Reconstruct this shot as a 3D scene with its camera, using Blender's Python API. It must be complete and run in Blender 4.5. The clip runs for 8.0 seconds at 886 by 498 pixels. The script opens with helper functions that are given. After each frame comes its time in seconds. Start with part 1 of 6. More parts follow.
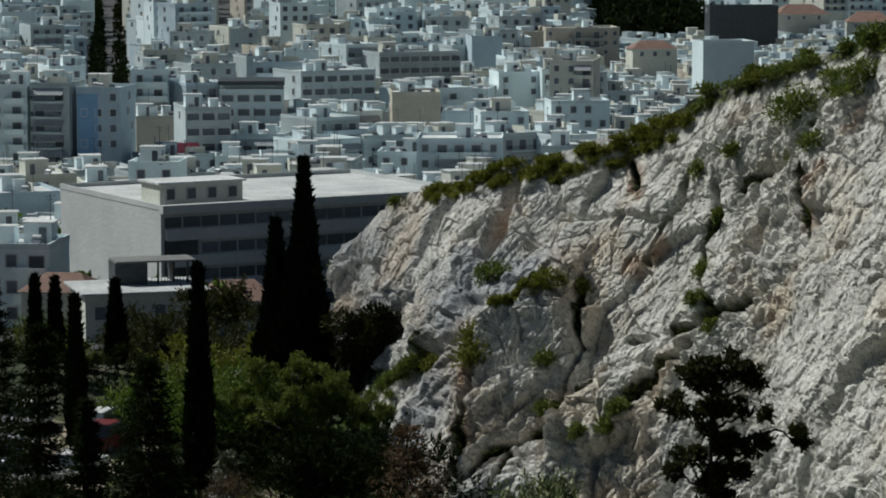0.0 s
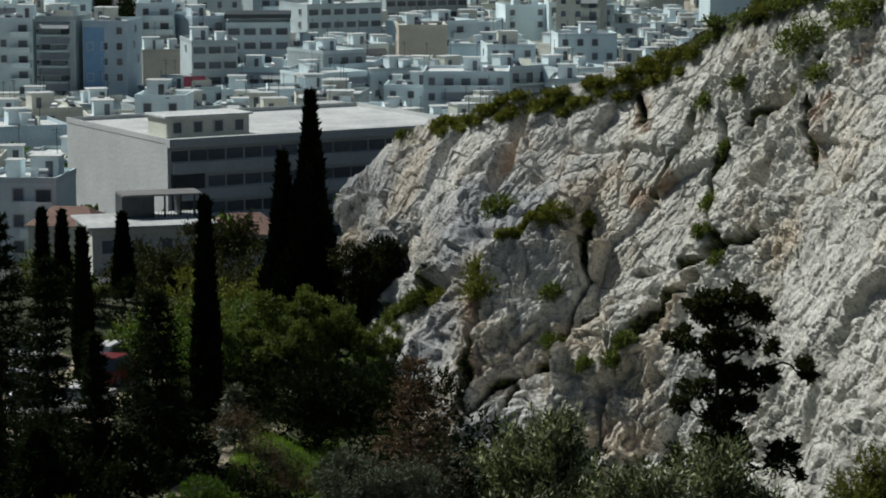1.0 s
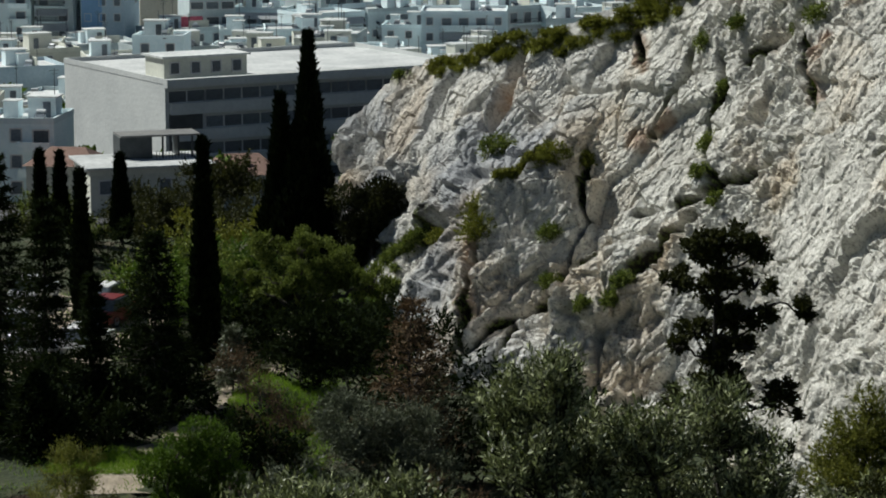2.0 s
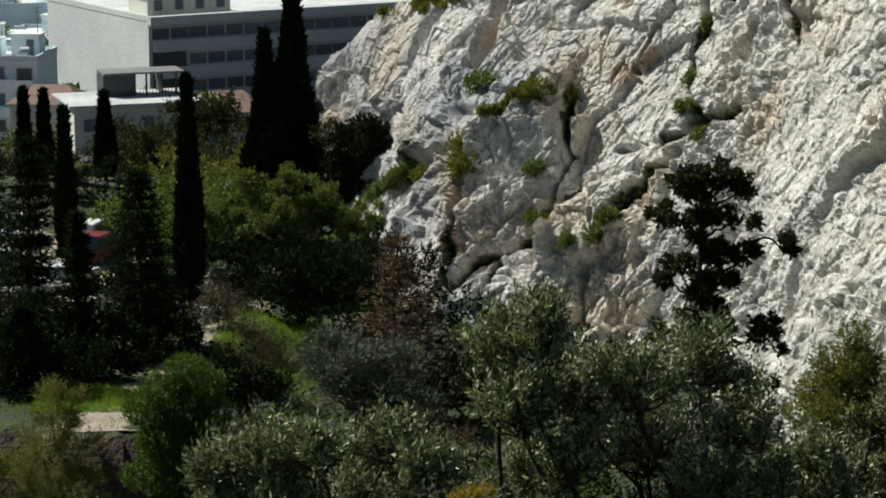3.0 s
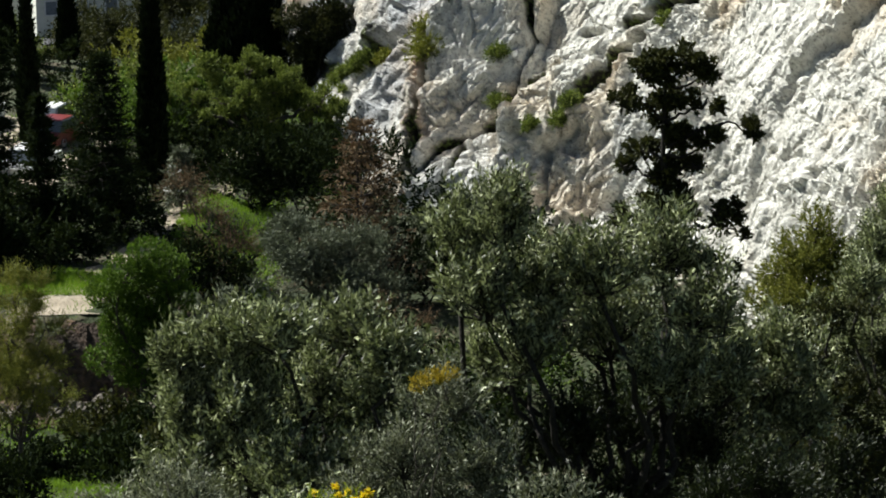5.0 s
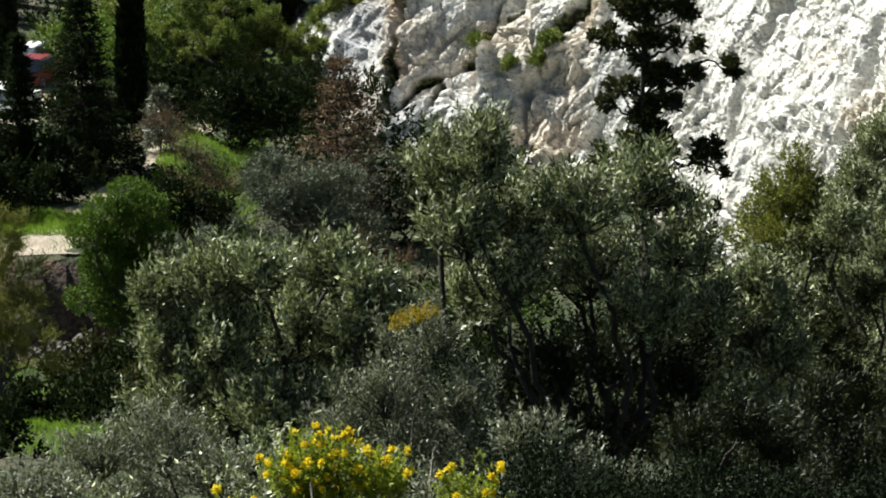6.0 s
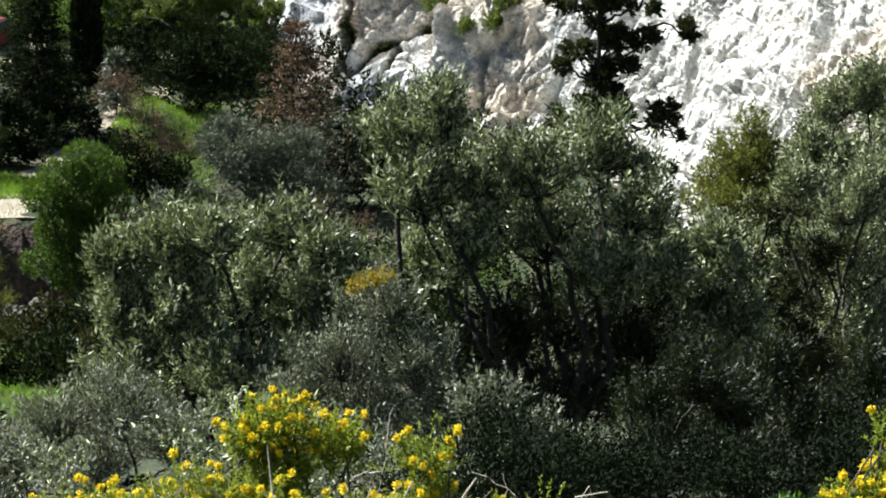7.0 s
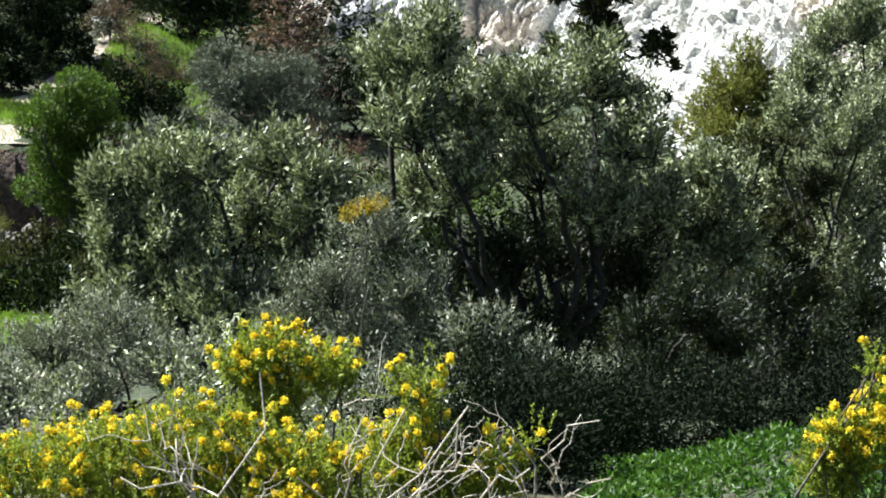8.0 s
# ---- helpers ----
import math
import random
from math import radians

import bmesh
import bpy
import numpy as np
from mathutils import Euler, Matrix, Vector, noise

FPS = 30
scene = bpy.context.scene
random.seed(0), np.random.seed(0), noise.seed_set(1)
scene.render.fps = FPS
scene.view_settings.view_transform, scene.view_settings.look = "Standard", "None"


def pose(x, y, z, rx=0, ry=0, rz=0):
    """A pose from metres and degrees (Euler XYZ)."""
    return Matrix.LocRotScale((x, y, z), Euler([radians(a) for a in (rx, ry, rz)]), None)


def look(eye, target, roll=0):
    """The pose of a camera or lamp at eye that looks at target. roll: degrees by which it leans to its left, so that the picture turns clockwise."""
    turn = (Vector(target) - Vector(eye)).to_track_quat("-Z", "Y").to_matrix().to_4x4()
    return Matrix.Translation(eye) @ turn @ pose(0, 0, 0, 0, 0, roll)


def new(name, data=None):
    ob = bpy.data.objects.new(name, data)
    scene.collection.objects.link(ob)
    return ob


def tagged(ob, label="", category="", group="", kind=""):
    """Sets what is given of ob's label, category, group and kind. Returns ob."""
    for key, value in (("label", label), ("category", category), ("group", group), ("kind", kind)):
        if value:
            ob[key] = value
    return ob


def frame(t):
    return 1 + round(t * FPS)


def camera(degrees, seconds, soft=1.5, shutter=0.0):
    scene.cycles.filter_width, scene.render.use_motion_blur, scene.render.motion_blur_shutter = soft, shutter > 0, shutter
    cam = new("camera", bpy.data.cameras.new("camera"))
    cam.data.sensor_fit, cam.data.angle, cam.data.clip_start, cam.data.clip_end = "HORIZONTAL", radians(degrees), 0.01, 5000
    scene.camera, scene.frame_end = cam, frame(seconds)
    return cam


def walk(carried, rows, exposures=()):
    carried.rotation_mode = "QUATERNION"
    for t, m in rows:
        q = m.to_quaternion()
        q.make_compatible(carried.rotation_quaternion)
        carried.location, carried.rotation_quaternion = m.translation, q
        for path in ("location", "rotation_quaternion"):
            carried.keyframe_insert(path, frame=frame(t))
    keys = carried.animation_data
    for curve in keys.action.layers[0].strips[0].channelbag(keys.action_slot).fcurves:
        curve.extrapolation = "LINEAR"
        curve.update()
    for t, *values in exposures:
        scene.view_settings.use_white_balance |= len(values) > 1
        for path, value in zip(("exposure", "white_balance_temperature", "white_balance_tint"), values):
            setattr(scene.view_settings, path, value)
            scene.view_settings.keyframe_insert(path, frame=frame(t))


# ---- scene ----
cam = camera(18.0, 8.0, 1.92)
EYE = 60.0
# one standing point on the hill; the camera only turns: seconds, tilt, lean, turn in degrees
ROWS = [
    (0.0, 83.200, 0.000, 0.000),
    (0.5, 82.643, 0.125, 0.087),
    (1.0, 81.834, 0.078, 0.130),
    (1.5, 81.210, 0.060, 0.183),
    (3.0, 79.308, 0.314, -0.267),
    (3.5, 78.645, 0.095, -0.357),
    (4.0, 78.003, 0.140, -0.560),
    (4.5, 77.443, 0.005, -0.865),
    (4.7, 77.250, 0.050, -0.908),
    (5.8, 75.920, 0.100, -1.280),
    (6.0, 75.674, 0.120, -1.422),
    (6.5, 75.218, 0.260, -2.175),
    (7.0, 74.924, -0.040, -2.298),
    (7.5, 74.526, -0.220, -2.475),
    (8.0, 73.456, -0.370, -2.350),
]
EXPOSURES = [(0.0, -0.47, 6200, 5), (1.5, -0.26, 6250, 5), (3.0, 0.24, 6400, 5), (4.5, 0.65, 6350, 5), (6.0, 1.1, 6300, 6), (7.0, 1.42, 6000, 8), (8.0, 1.8, 5850, 9)]
walk(cam, [(t, pose(0, 0, EYE, a, b, c)) for t, a, b, c in ROWS], EXPOSURES)

# ---- light ----
SUN_EL, SUN_AZ = radians(45), radians(-60)
to_sun = Vector((math.sin(SUN_AZ) * math.cos(SUN_EL), math.cos(SUN_AZ) * math.cos(SUN_EL), math.sin(SUN_EL)))
world = bpy.data.worlds.new("sky")
scene.world = world
world.use_nodes = True
sky = world.node_tree.nodes.new("ShaderNodeTexSky")
sky.sky_type, sky.sun_disc = "NISHITA", False
sky.sun_elevation, sky.sun_rotation = SUN_EL, SUN_AZ
world.node_tree.links.new(sky.outputs[0], world.node_tree.nodes["Background"].inputs[0])
world.node_tree.nodes["Background"].inputs[1].default_value = 0.032
sun = new("sun", bpy.data.lights.new("sun", "SUN"))
sun.data.energy, sun.data.angle, sun.data.color = 5.0, radians(0.5), (1.0, 0.965, 0.9)
sun.matrix_world = look(Vector((0, 0, 200)), Vector((0, 0, 200)) - to_sun)

rng = np.random.default_rng(5)


# ---- numbers ----
def hash3(i, j, k):
    h = (i * 374761393 + j * 668265263 + k * 2147483647 + 12345) & 0xFFFFFFFF
    h = ((h ^ (h >> 13)) * 1274126177) & 0xFFFFFFFF
    return ((h ^ (h >> 16)) & 0xFFFF) / 65535.0


def vnoise(p):
    """Smooth value noise from 0 to 1 at an array of points."""
    i = np.floor(p).astype(np.int64)
    f = p - i
    f = f * f * (3 - 2 * f)
    out = 0
    for a in (0, 1):
        for b in (0, 1):
            for c in (0, 1):
                w = (f[..., 0] if a else 1 - f[..., 0]) * (f[..., 1] if b else 1 - f[..., 1]) * (f[..., 2] if c else 1 - f[..., 2])
                out = out + w * hash3(i[..., 0] + a, i[..., 1] + b, i[..., 2] + c)
    return out


def fbm(p, octaves=4, gain=0.5):
    out, amp, total = 0, 1.0, 0
    for o in range(octaves):
        out = out + amp * (vnoise(p * 2.03 ** o + 17.3 * o) * 2 - 1)
        total += amp
        amp *= gain
    return out / total


def facets(p):
    """Distances to the nearest and second nearest of jittered cell points, a number for the cell, and the height of its tilted flat."""
    i = np.floor(p).astype(np.int64)
    d1 = np.full(p.shape[:-1], 9.0)
    d2 = d1.copy()
    cell = np.zeros(p.shape[:-1])
    lean = np.zeros(p.shape[:-1])
    for a in (-1, 0, 1):
        for b in (-1, 0, 1):
            for c in (-1, 0, 1):
                g = i + np.array([a, b, c])
                q = np.stack([hash3(g[..., 0], g[..., 1], g[..., 2] + 71 * n) for n in range(3)], -1) + g
                d = np.sqrt(((q - p) ** 2).sum(-1))
                near = d < d1
                d2 = np.where(near, d1, np.minimum(d2, d))
                cell = np.where(near, hash3(g[..., 0] + 5, g[..., 1] + 9, g[..., 2]), cell)
                lean = np.where(near, sum((hash3(g[..., 0] + 13 * n, g[..., 1], g[..., 2] + 3) - 0.5) * (p - q)[..., n] for n in range(3)) * 2, lean)
                d1 = np.where(near, d, d1)
    return d1, d2, cell, lean


# ---- materials ----
def nodes_of(name):
    m = bpy.data.materials.new(name)
    m.use_nodes = True
    return m, m.node_tree.nodes, m.node_tree.links, m.node_tree.nodes["Principled BSDF"]


def mottled(name, low, high, scale=4.0, rough=0.85, bump=0.2, fine=30.0, third=None, metal=0.0, vary=0.0):
    """A surface that wavers between two colours at two sizes, with relief; vary: brightness from object to object."""
    m, n, l, p = nodes_of(name)
    co = n.new("ShaderNodeTexCoord")
    big, small = n.new("ShaderNodeTexNoise"), n.new("ShaderNodeTexNoise")
    big.inputs["Scale"].default_value, small.inputs["Scale"].default_value = scale, fine
    big.inputs["Detail"].default_value, small.inputs["Detail"].default_value = 6, 4
    for t in (big, small):
        l.new(co.outputs["Object"], t.inputs["Vector"])
    mix = n.new("ShaderNodeMath")
    mix.operation = "MULTIPLY_ADD"
    mix.inputs[1].default_value = 0.45
    l.new(small.outputs[0], mix.inputs[0])
    half = n.new("ShaderNodeMath")
    half.operation = "MULTIPLY"
    half.inputs[1].default_value = 0.55
    l.new(big.outputs[0], half.inputs[0])
    l.new(half.outputs[0], mix.inputs[2])
    ramp = n.new("ShaderNodeValToRGB")
    ramp.color_ramp.elements[0].position, ramp.color_ramp.elements[1].position = 0.36, 0.64
    ramp.color_ramp.elements[0].color, ramp.color_ramp.elements[1].color = (*low, 1), (*high, 1)
    if third:
        e = ramp.color_ramp.elements.new(0.5)
        e.color = (*third, 1)
    l.new(mix.outputs[0], ramp.inputs[0])
    colour = ramp.outputs[0]
    if vary:
        info, mul, hsv = n.new("ShaderNodeObjectInfo"), n.new("ShaderNodeMath"), n.new("ShaderNodeHueSaturation")
        mul.operation = "MULTIPLY_ADD"
        mul.inputs[1].default_value, mul.inputs[2].default_value = vary, 1 - vary / 2
        l.new(info.outputs["Random"], mul.inputs[0])
        l.new(mul.outputs[0], hsv.inputs["Value"])
        l.new(colour, hsv.inputs["Color"])
        colour = hsv.outputs[0]
    l.new(colour, p.inputs["Base Color"])
    p.inputs["Roughness"].default_value, p.inputs["Metallic"].default_value = rough, metal
    if bump:
        b = n.new("ShaderNodeBump")
        b.inputs["Strength"].default_value, b.inputs["Distance"].default_value = bump, 0.5 / scale
        l.new(mix.outputs[0], b.inputs["Height"])
        l.new(b.outputs[0], p.inputs["Normal"])
    return m


def leafy(name, low, high, rough=0.5, through_light=0.3, glow=(0.2, 0.3, 0.02), gloss=0.4, few=0.0):
    """Leaves: each one its own shade, a little light shining through."""
    m, n, l, p = nodes_of(name)
    geo, ramp = n.new("ShaderNodeNewGeometry"), n.new("ShaderNodeValToRGB")
    ramp.color_ramp.elements[0].color, ramp.color_ramp.elements[1].color = (*low, 1), (*high, 1)
    if few:
        ramp.color_ramp.elements.new(few).color = (*[a + 0.22 * (b - a) for a, b in zip(low, high)], 1)
    l.new(geo.outputs["Random Per Island"], ramp.inputs[0])
    l.new(ramp.outputs[0], p.inputs["Base Color"])
    p.inputs["Roughness"].default_value = rough
    p.inputs["Specular IOR Level"].default_value = gloss
    tr, mix, out = n.new("ShaderNodeBsdfTranslucent"), n.new("ShaderNodeMixShader"), n["Material Output"]
    tint = n.new("ShaderNodeMix")
    tint.data_type, tint.blend_type = "RGBA", "MIX"
    tint.inputs[0].default_value = 0.5
    l.new(ramp.outputs[0], tint.inputs[6])
    tint.inputs[7].default_value = (*glow, 1)
    l.new(tint.outputs[2], tr.inputs["Color"])
    mix.inputs[0].default_value = through_light
    l.new(p.outputs[0], mix.inputs[1])
    l.new(tr.outputs[0], mix.inputs[2])
    l.new(mix.outputs[0], out.inputs["Surface"])
    return m


def rock_material():
    """Pale limestone: cream and grey; ochre, painted cleft shade and a sun-paled side from the colour layer; dark
    lichen specks, pitted.
    """
    m, n, l, p = nodes_of("limestone")
    co = n.new("ShaderNodeTexCoord")

    def tex(kind, scale, detail=6):
        t = n.new(kind)
        t.inputs["Scale"].default_value = scale
        if kind == "ShaderNodeTexNoise":
            t.inputs["Detail"].default_value = detail
        l.new(co.outputs["Object"], t.inputs["Vector"])
        return t

    def ramp(src, stops):
        r = n.new("ShaderNodeValToRGB")
        r.color_ramp.elements[0].position, r.color_ramp.elements[1].position = stops[0][0], stops[-1][0]
        r.color_ramp.elements[0].color, r.color_ramp.elements[1].color = (*stops[0][1], 1), (*stops[-1][1], 1)
        for pos, c in stops[1:-1]:
            r.color_ramp.elements.new(pos).color = (*c, 1)
        l.new(src, r.inputs[0])
        return r.outputs[0]

    def mixed(a, b, fac, mode="MIX"):
        x = n.new("ShaderNodeMix")
        x.data_type, x.blend_type = "RGBA", mode
        l.new(a, x.inputs[6])
        l.new(b, x.inputs[7])
        if isinstance(fac, float):
            x.inputs[0].default_value = fac
        else:
            l.new(fac, x.inputs[0])
        return x.outputs[2]

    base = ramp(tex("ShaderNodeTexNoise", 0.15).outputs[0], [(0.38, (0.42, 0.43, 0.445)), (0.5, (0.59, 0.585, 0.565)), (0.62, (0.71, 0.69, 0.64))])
    grain = ramp(tex("ShaderNodeTexNoise", 3.5, 8).outputs[0], [(0.33, (0.62, 0.61, 0.60)), (0.52, (1, 1, 1))])
    # Paler rock for the side that the sun strikes, painted as colour.
    sunny = ramp(tex("ShaderNodeTexNoise", 0.6, 6).outputs[0], [(0.36, (0.58, 0.565, 0.515)), (0.6, (0.735, 0.72, 0.665))])
    stain_and_light = n.new("ShaderNodeVertexColor")
    stain_and_light.layer_name = "stain_and_light"
    sep = n.new("ShaderNodeSeparateColor")
    l.new(stain_and_light.outputs[0], sep.inputs[0])
    base = mixed(base, sunny, sep.outputs[2])
    col = mixed(base, grain, 0.8, "MULTIPLY")
    specks = ramp(tex("ShaderNodeTexNoise", 9.0, 5).outputs[0], [(0.35, (0.36, 0.34, 0.32)), (0.45, (1, 1, 1))])
    col = mixed(col, specks, 0.7, "MULTIPLY")
    warm = ramp(tex("ShaderNodeTexNoise", 0.22, 5).outputs[0], [(0.52, (1, 1, 1)), (0.66, (1.0, 0.83, 0.64))])
    col = mixed(col, warm, 0.55, "MULTIPLY")
    ochre = ramp(tex("ShaderNodeTexNoise", 1.8, 5).outputs[0], [(0.35, (0.24, 0.13, 0.085)), (0.65, (0.54, 0.42, 0.30))])
    col = mixed(col, ochre, sep.outputs[0])
    # Near-black soil and green growth, doubling as painted shade in the clefts.
    moss_and_cleft_shade = ramp(tex("ShaderNodeTexNoise", 4.0, 5).outputs[0], [(0.46, (0.018, 0.016, 0.011)), (0.62, (0.10, 0.13, 0.03))])
    col = mixed(col, moss_and_cleft_shade, sep.outputs[1])
    l.new(col, p.inputs["Base Color"])
    p.inputs["Roughness"].default_value = 0.9
    p.inputs["Specular IOR Level"].default_value = 0.2
    h = n.new("ShaderNodeMath")
    h.operation = "ADD"
    rugged = tex("ShaderNodeTexNoise", 2.2, 12)
    rugged.inputs["Roughness"].default_value = 0.68
    l.new(rugged.outputs[0], h.inputs[0])
    v = tex("ShaderNodeTexVoronoi", 2.2)
    push = n.new("ShaderNodeVectorMath")
    push.operation = "MULTIPLY_ADD"
    l.new(tex("ShaderNodeTexNoise", 0.9, 4).outputs[1], push.inputs[0])
    push.inputs[1].default_value = (1.6, 1.6, 1.6)
    l.new(co.outputs["Object"], push.inputs[2])
    l.new(push.outputs[0], v.inputs["Vector"])
    low_relief = n.new("ShaderNodeMath")
    low_relief.operation = "MULTIPLY"
    low_relief.inputs[1].default_value = 0.18
    l.new(v.outputs[0], low_relief.inputs[0])
    l.new(low_relief.outputs[0], h.inputs[1])
    b = n.new("ShaderNodeBump")
    b.inputs["Strength"].default_value, b.inputs["Distance"].default_value = 0.75, 0.24
    l.new(h.outputs[0], b.inputs["Height"])
    l.new(b.outputs[0], p.inputs["Normal"])
    return m


ROCK = rock_material()
GROUND = mottled("earth_and_grass", (0.018, 0.028, 0.007), (0.075, 0.058, 0.034), 0.22, 0.95, 0.5, 2.4, third=(0.03, 0.042, 0.010))
DIRT = mottled("path_dirt", (0.25, 0.205, 0.145), (0.40, 0.34, 0.26), 0.8, 0.95, 0.5, 7)
BANK = mottled("red_earth", (0.03, 0.02, 0.013), (0.17, 0.10, 0.065), 1.1, 0.95, 1.0, 5, third=(0.075, 0.048, 0.034))
STONE = mottled("earth_stained_stone", (0.07, 0.058, 0.048), (0.24, 0.21, 0.18), 1.5, 0.95, 0.8, 8)
ASPHALT = mottled("street_asphalt", (0.045, 0.045, 0.05), (0.07, 0.07, 0.072), 0.4, 0.9, 0.1, 9)
BARK = mottled("grey_bark", (0.035, 0.028, 0.022), (0.13, 0.11, 0.09), 6, 0.95, 0.6, 40)
DARKBARK = mottled("dark_bark", (0.012, 0.010, 0.008), (0.042, 0.034, 0.027), 6, 0.95, 0.6, 40)
DRY = mottled("dry_twig", (0.34, 0.28, 0.21), (0.62, 0.55, 0.45), 30, 0.85, 0.3, 160)
# Near-black leaf; on the scrub its colour stands in for shade.
CYPRESS_AND_SHADE = leafy("cypress_and_shade_leaf", (0.004, 0.008, 0.004), (0.014, 0.021, 0.008), 0.8, 0.05, (0.03, 0.05, 0.01), 0.05)
# Near-black needle; on thickets and undergrowth its colour stands in for shade.
CONIFER_AND_SHADE = leafy("conifer_and_shade_leaf", (0.005, 0.009, 0.005), (0.024, 0.036, 0.012), 0.8, 0.1, (0.05, 0.07, 0.01), 0.03)
PINE = leafy("pine_needle", (0.022, 0.042, 0.007), (0.27, 0.32, 0.07), 0.65, 0.22, (0.16, 0.21, 0.03), 0.15)
SHRUB = leafy("shrub_leaf", (0.02, 0.046, 0.006), (0.16, 0.24, 0.028), 0.6, 0.25, (0.09, 0.18, 0.01), 0.2)
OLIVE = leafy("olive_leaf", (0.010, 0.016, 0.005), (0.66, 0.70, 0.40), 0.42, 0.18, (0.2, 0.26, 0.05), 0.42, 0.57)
# Dark copy of the olive leaf, with the shade of dense growth in its colour.
SHADED_OLIVE = leafy("shaded_olive_leaf", (0.004, 0.007, 0.003), (0.09, 0.105, 0.045), 0.45, 0.1, (0.06, 0.09, 0.015), 0.22, 0.82)
SILVER = leafy("silver_leaf", (0.024, 0.028, 0.015), (0.50, 0.52, 0.38), 0.48, 0.2, (0.18, 0.21, 0.06), 0.25, 0.56)
JUNIPER = leafy("juniper_needle", (0.012, 0.018, 0.007), (0.062, 0.064, 0.016), 0.7, 0.15, (0.10, 0.11, 0.02), 0.2)
BROWN = leafy("withered_needle", (0.03, 0.023, 0.014), (0.22, 0.155, 0.095), 0.8, 0.15, (0.18, 0.1, 0.04), 0.1)
GREY = leafy("grey_leaf", (0.03, 0.04, 0.026), (0.20, 0.22, 0.145), 0.6, 0.15, (0.1, 0.12, 0.05), 0.2)
YELLOWISH = leafy("yellow_green_bloom", (0.16, 0.15, 0.02), (0.5, 0.36, 0.03), 0.6, 0.2, (0.5, 0.4, 0.03), 0.2)
PALE = leafy("pale_needle", (0.055, 0.07, 0.012), (0.26, 0.27, 0.05), 0.6, 0.3, (0.18, 0.18, 0.03), 0.2)
GOLDEN = leafy("golden_scrub_leaf", (0.07, 0.09, 0.012), (0.26, 0.27, 0.045), 0.7, 0.25, (0.2, 0.2, 0.02), 0.2)
BROOM = leafy("broom_leaf", (0.05, 0.08, 0.01), (0.34, 0.39, 0.04), 0.55, 0.35, (0.3, 0.38, 0.03), 0.25)
BLOSSOM = leafy("yellow_blossom", (0.74, 0.52, 0.01), (0.95, 0.84, 0.04), 0.6, 0.3, (0.95, 0.75, 0.03), 0.2)
WEED = leafy("weed_leaf", (0.006, 0.025, 0.003), (0.085, 0.165, 0.018), 0.5, 0.25, (0.09, 0.22, 0.01), 0.25)
GRASS = leafy("grass_blade", (0.07, 0.15, 0.008), (0.2, 0.31, 0.03), 0.6, 0.35, (0.25, 0.42, 0.02), 0.3)
# Most walls are paled and blued: distance haze put into their colour.
PLASTER = [
    mottled("hazed_white_plaster", (0.64, 0.77, 0.81), (0.79, 0.88, 0.90), 0.25, 0.9, 0.05, 2.5, vary=0.2),
    mottled("hazed_cream_plaster", (0.55, 0.56, 0.49), (0.70, 0.70, 0.62), 0.25, 0.9, 0.05, 2.5, vary=0.25),
    mottled("hazed_grey_plaster", (0.41, 0.48, 0.50), (0.55, 0.62, 0.63), 0.25, 0.9, 0.05, 2.5, vary=0.3),
    mottled("hazed_blue_grey_plaster", (0.40, 0.51, 0.58), (0.55, 0.64, 0.70), 0.25, 0.9, 0.05, 2.5, vary=0.25),
    mottled("sand_plaster", (0.45, 0.41, 0.34), (0.57, 0.52, 0.44), 0.25, 0.9, 0.05, 2.5, vary=0.2),
]
BLUE = mottled("sky_blue_paint", (0.20, 0.36, 0.58), (0.28, 0.45, 0.66), 0.3, 0.8, 0.05, 3)
ROOFTOP = mottled("rooftop_screed", (0.46, 0.48, 0.48), (0.78, 0.79, 0.78), 0.18, 0.9, 0.05, 1.5, vary=0.3)
CONCRETE = mottled("concrete", (0.50, 0.52, 0.52), (0.62, 0.64, 0.63), 0.2, 0.9, 0.08, 2)
TERRACOTTA = mottled("terracotta", (0.20, 0.12, 0.095), (0.30, 0.19, 0.15), 0.6, 0.9, 0.3, 5)
# Panes lightened and blued, with distance haze in their colour.
PANE = mottled("hazed_window_pane", (0.06, 0.08, 0.10), (0.15, 0.18, 0.21), 0.5, 0.3, 0.0, 3, vary=0.8)
FRAME = mottled("window_frame_paint", (0.5, 0.5, 0.5), (0.68, 0.68, 0.67), 2, 0.6, 0.0, 9)
AWNING = mottled("awning_cloth", (0.36, 0.38, 0.40), (0.46, 0.48, 0.50), 0.5, 0.9, 0.05, 6, vary=0.3)
DARKMETAL = mottled("dark_metal", (0.03, 0.04, 0.045), (0.07, 0.08, 0.085), 1, 0.5, 0.0, 9)
TANK = mottled("tank_steel", (0.45, 0.47, 0.5), (0.7, 0.71, 0.72), 1, 0.55, 0.0, 9, metal=0.2)
SLATE = mottled("weathered_slab", (0.15, 0.15, 0.15), (0.24, 0.24, 0.23), 0.5, 0.9, 0.1, 3)
POSTER = mottled("poster_red", (0.35, 0.05, 0.10), (0.50, 0.12, 0.18), 0.8, 0.7, 0.0, 5)


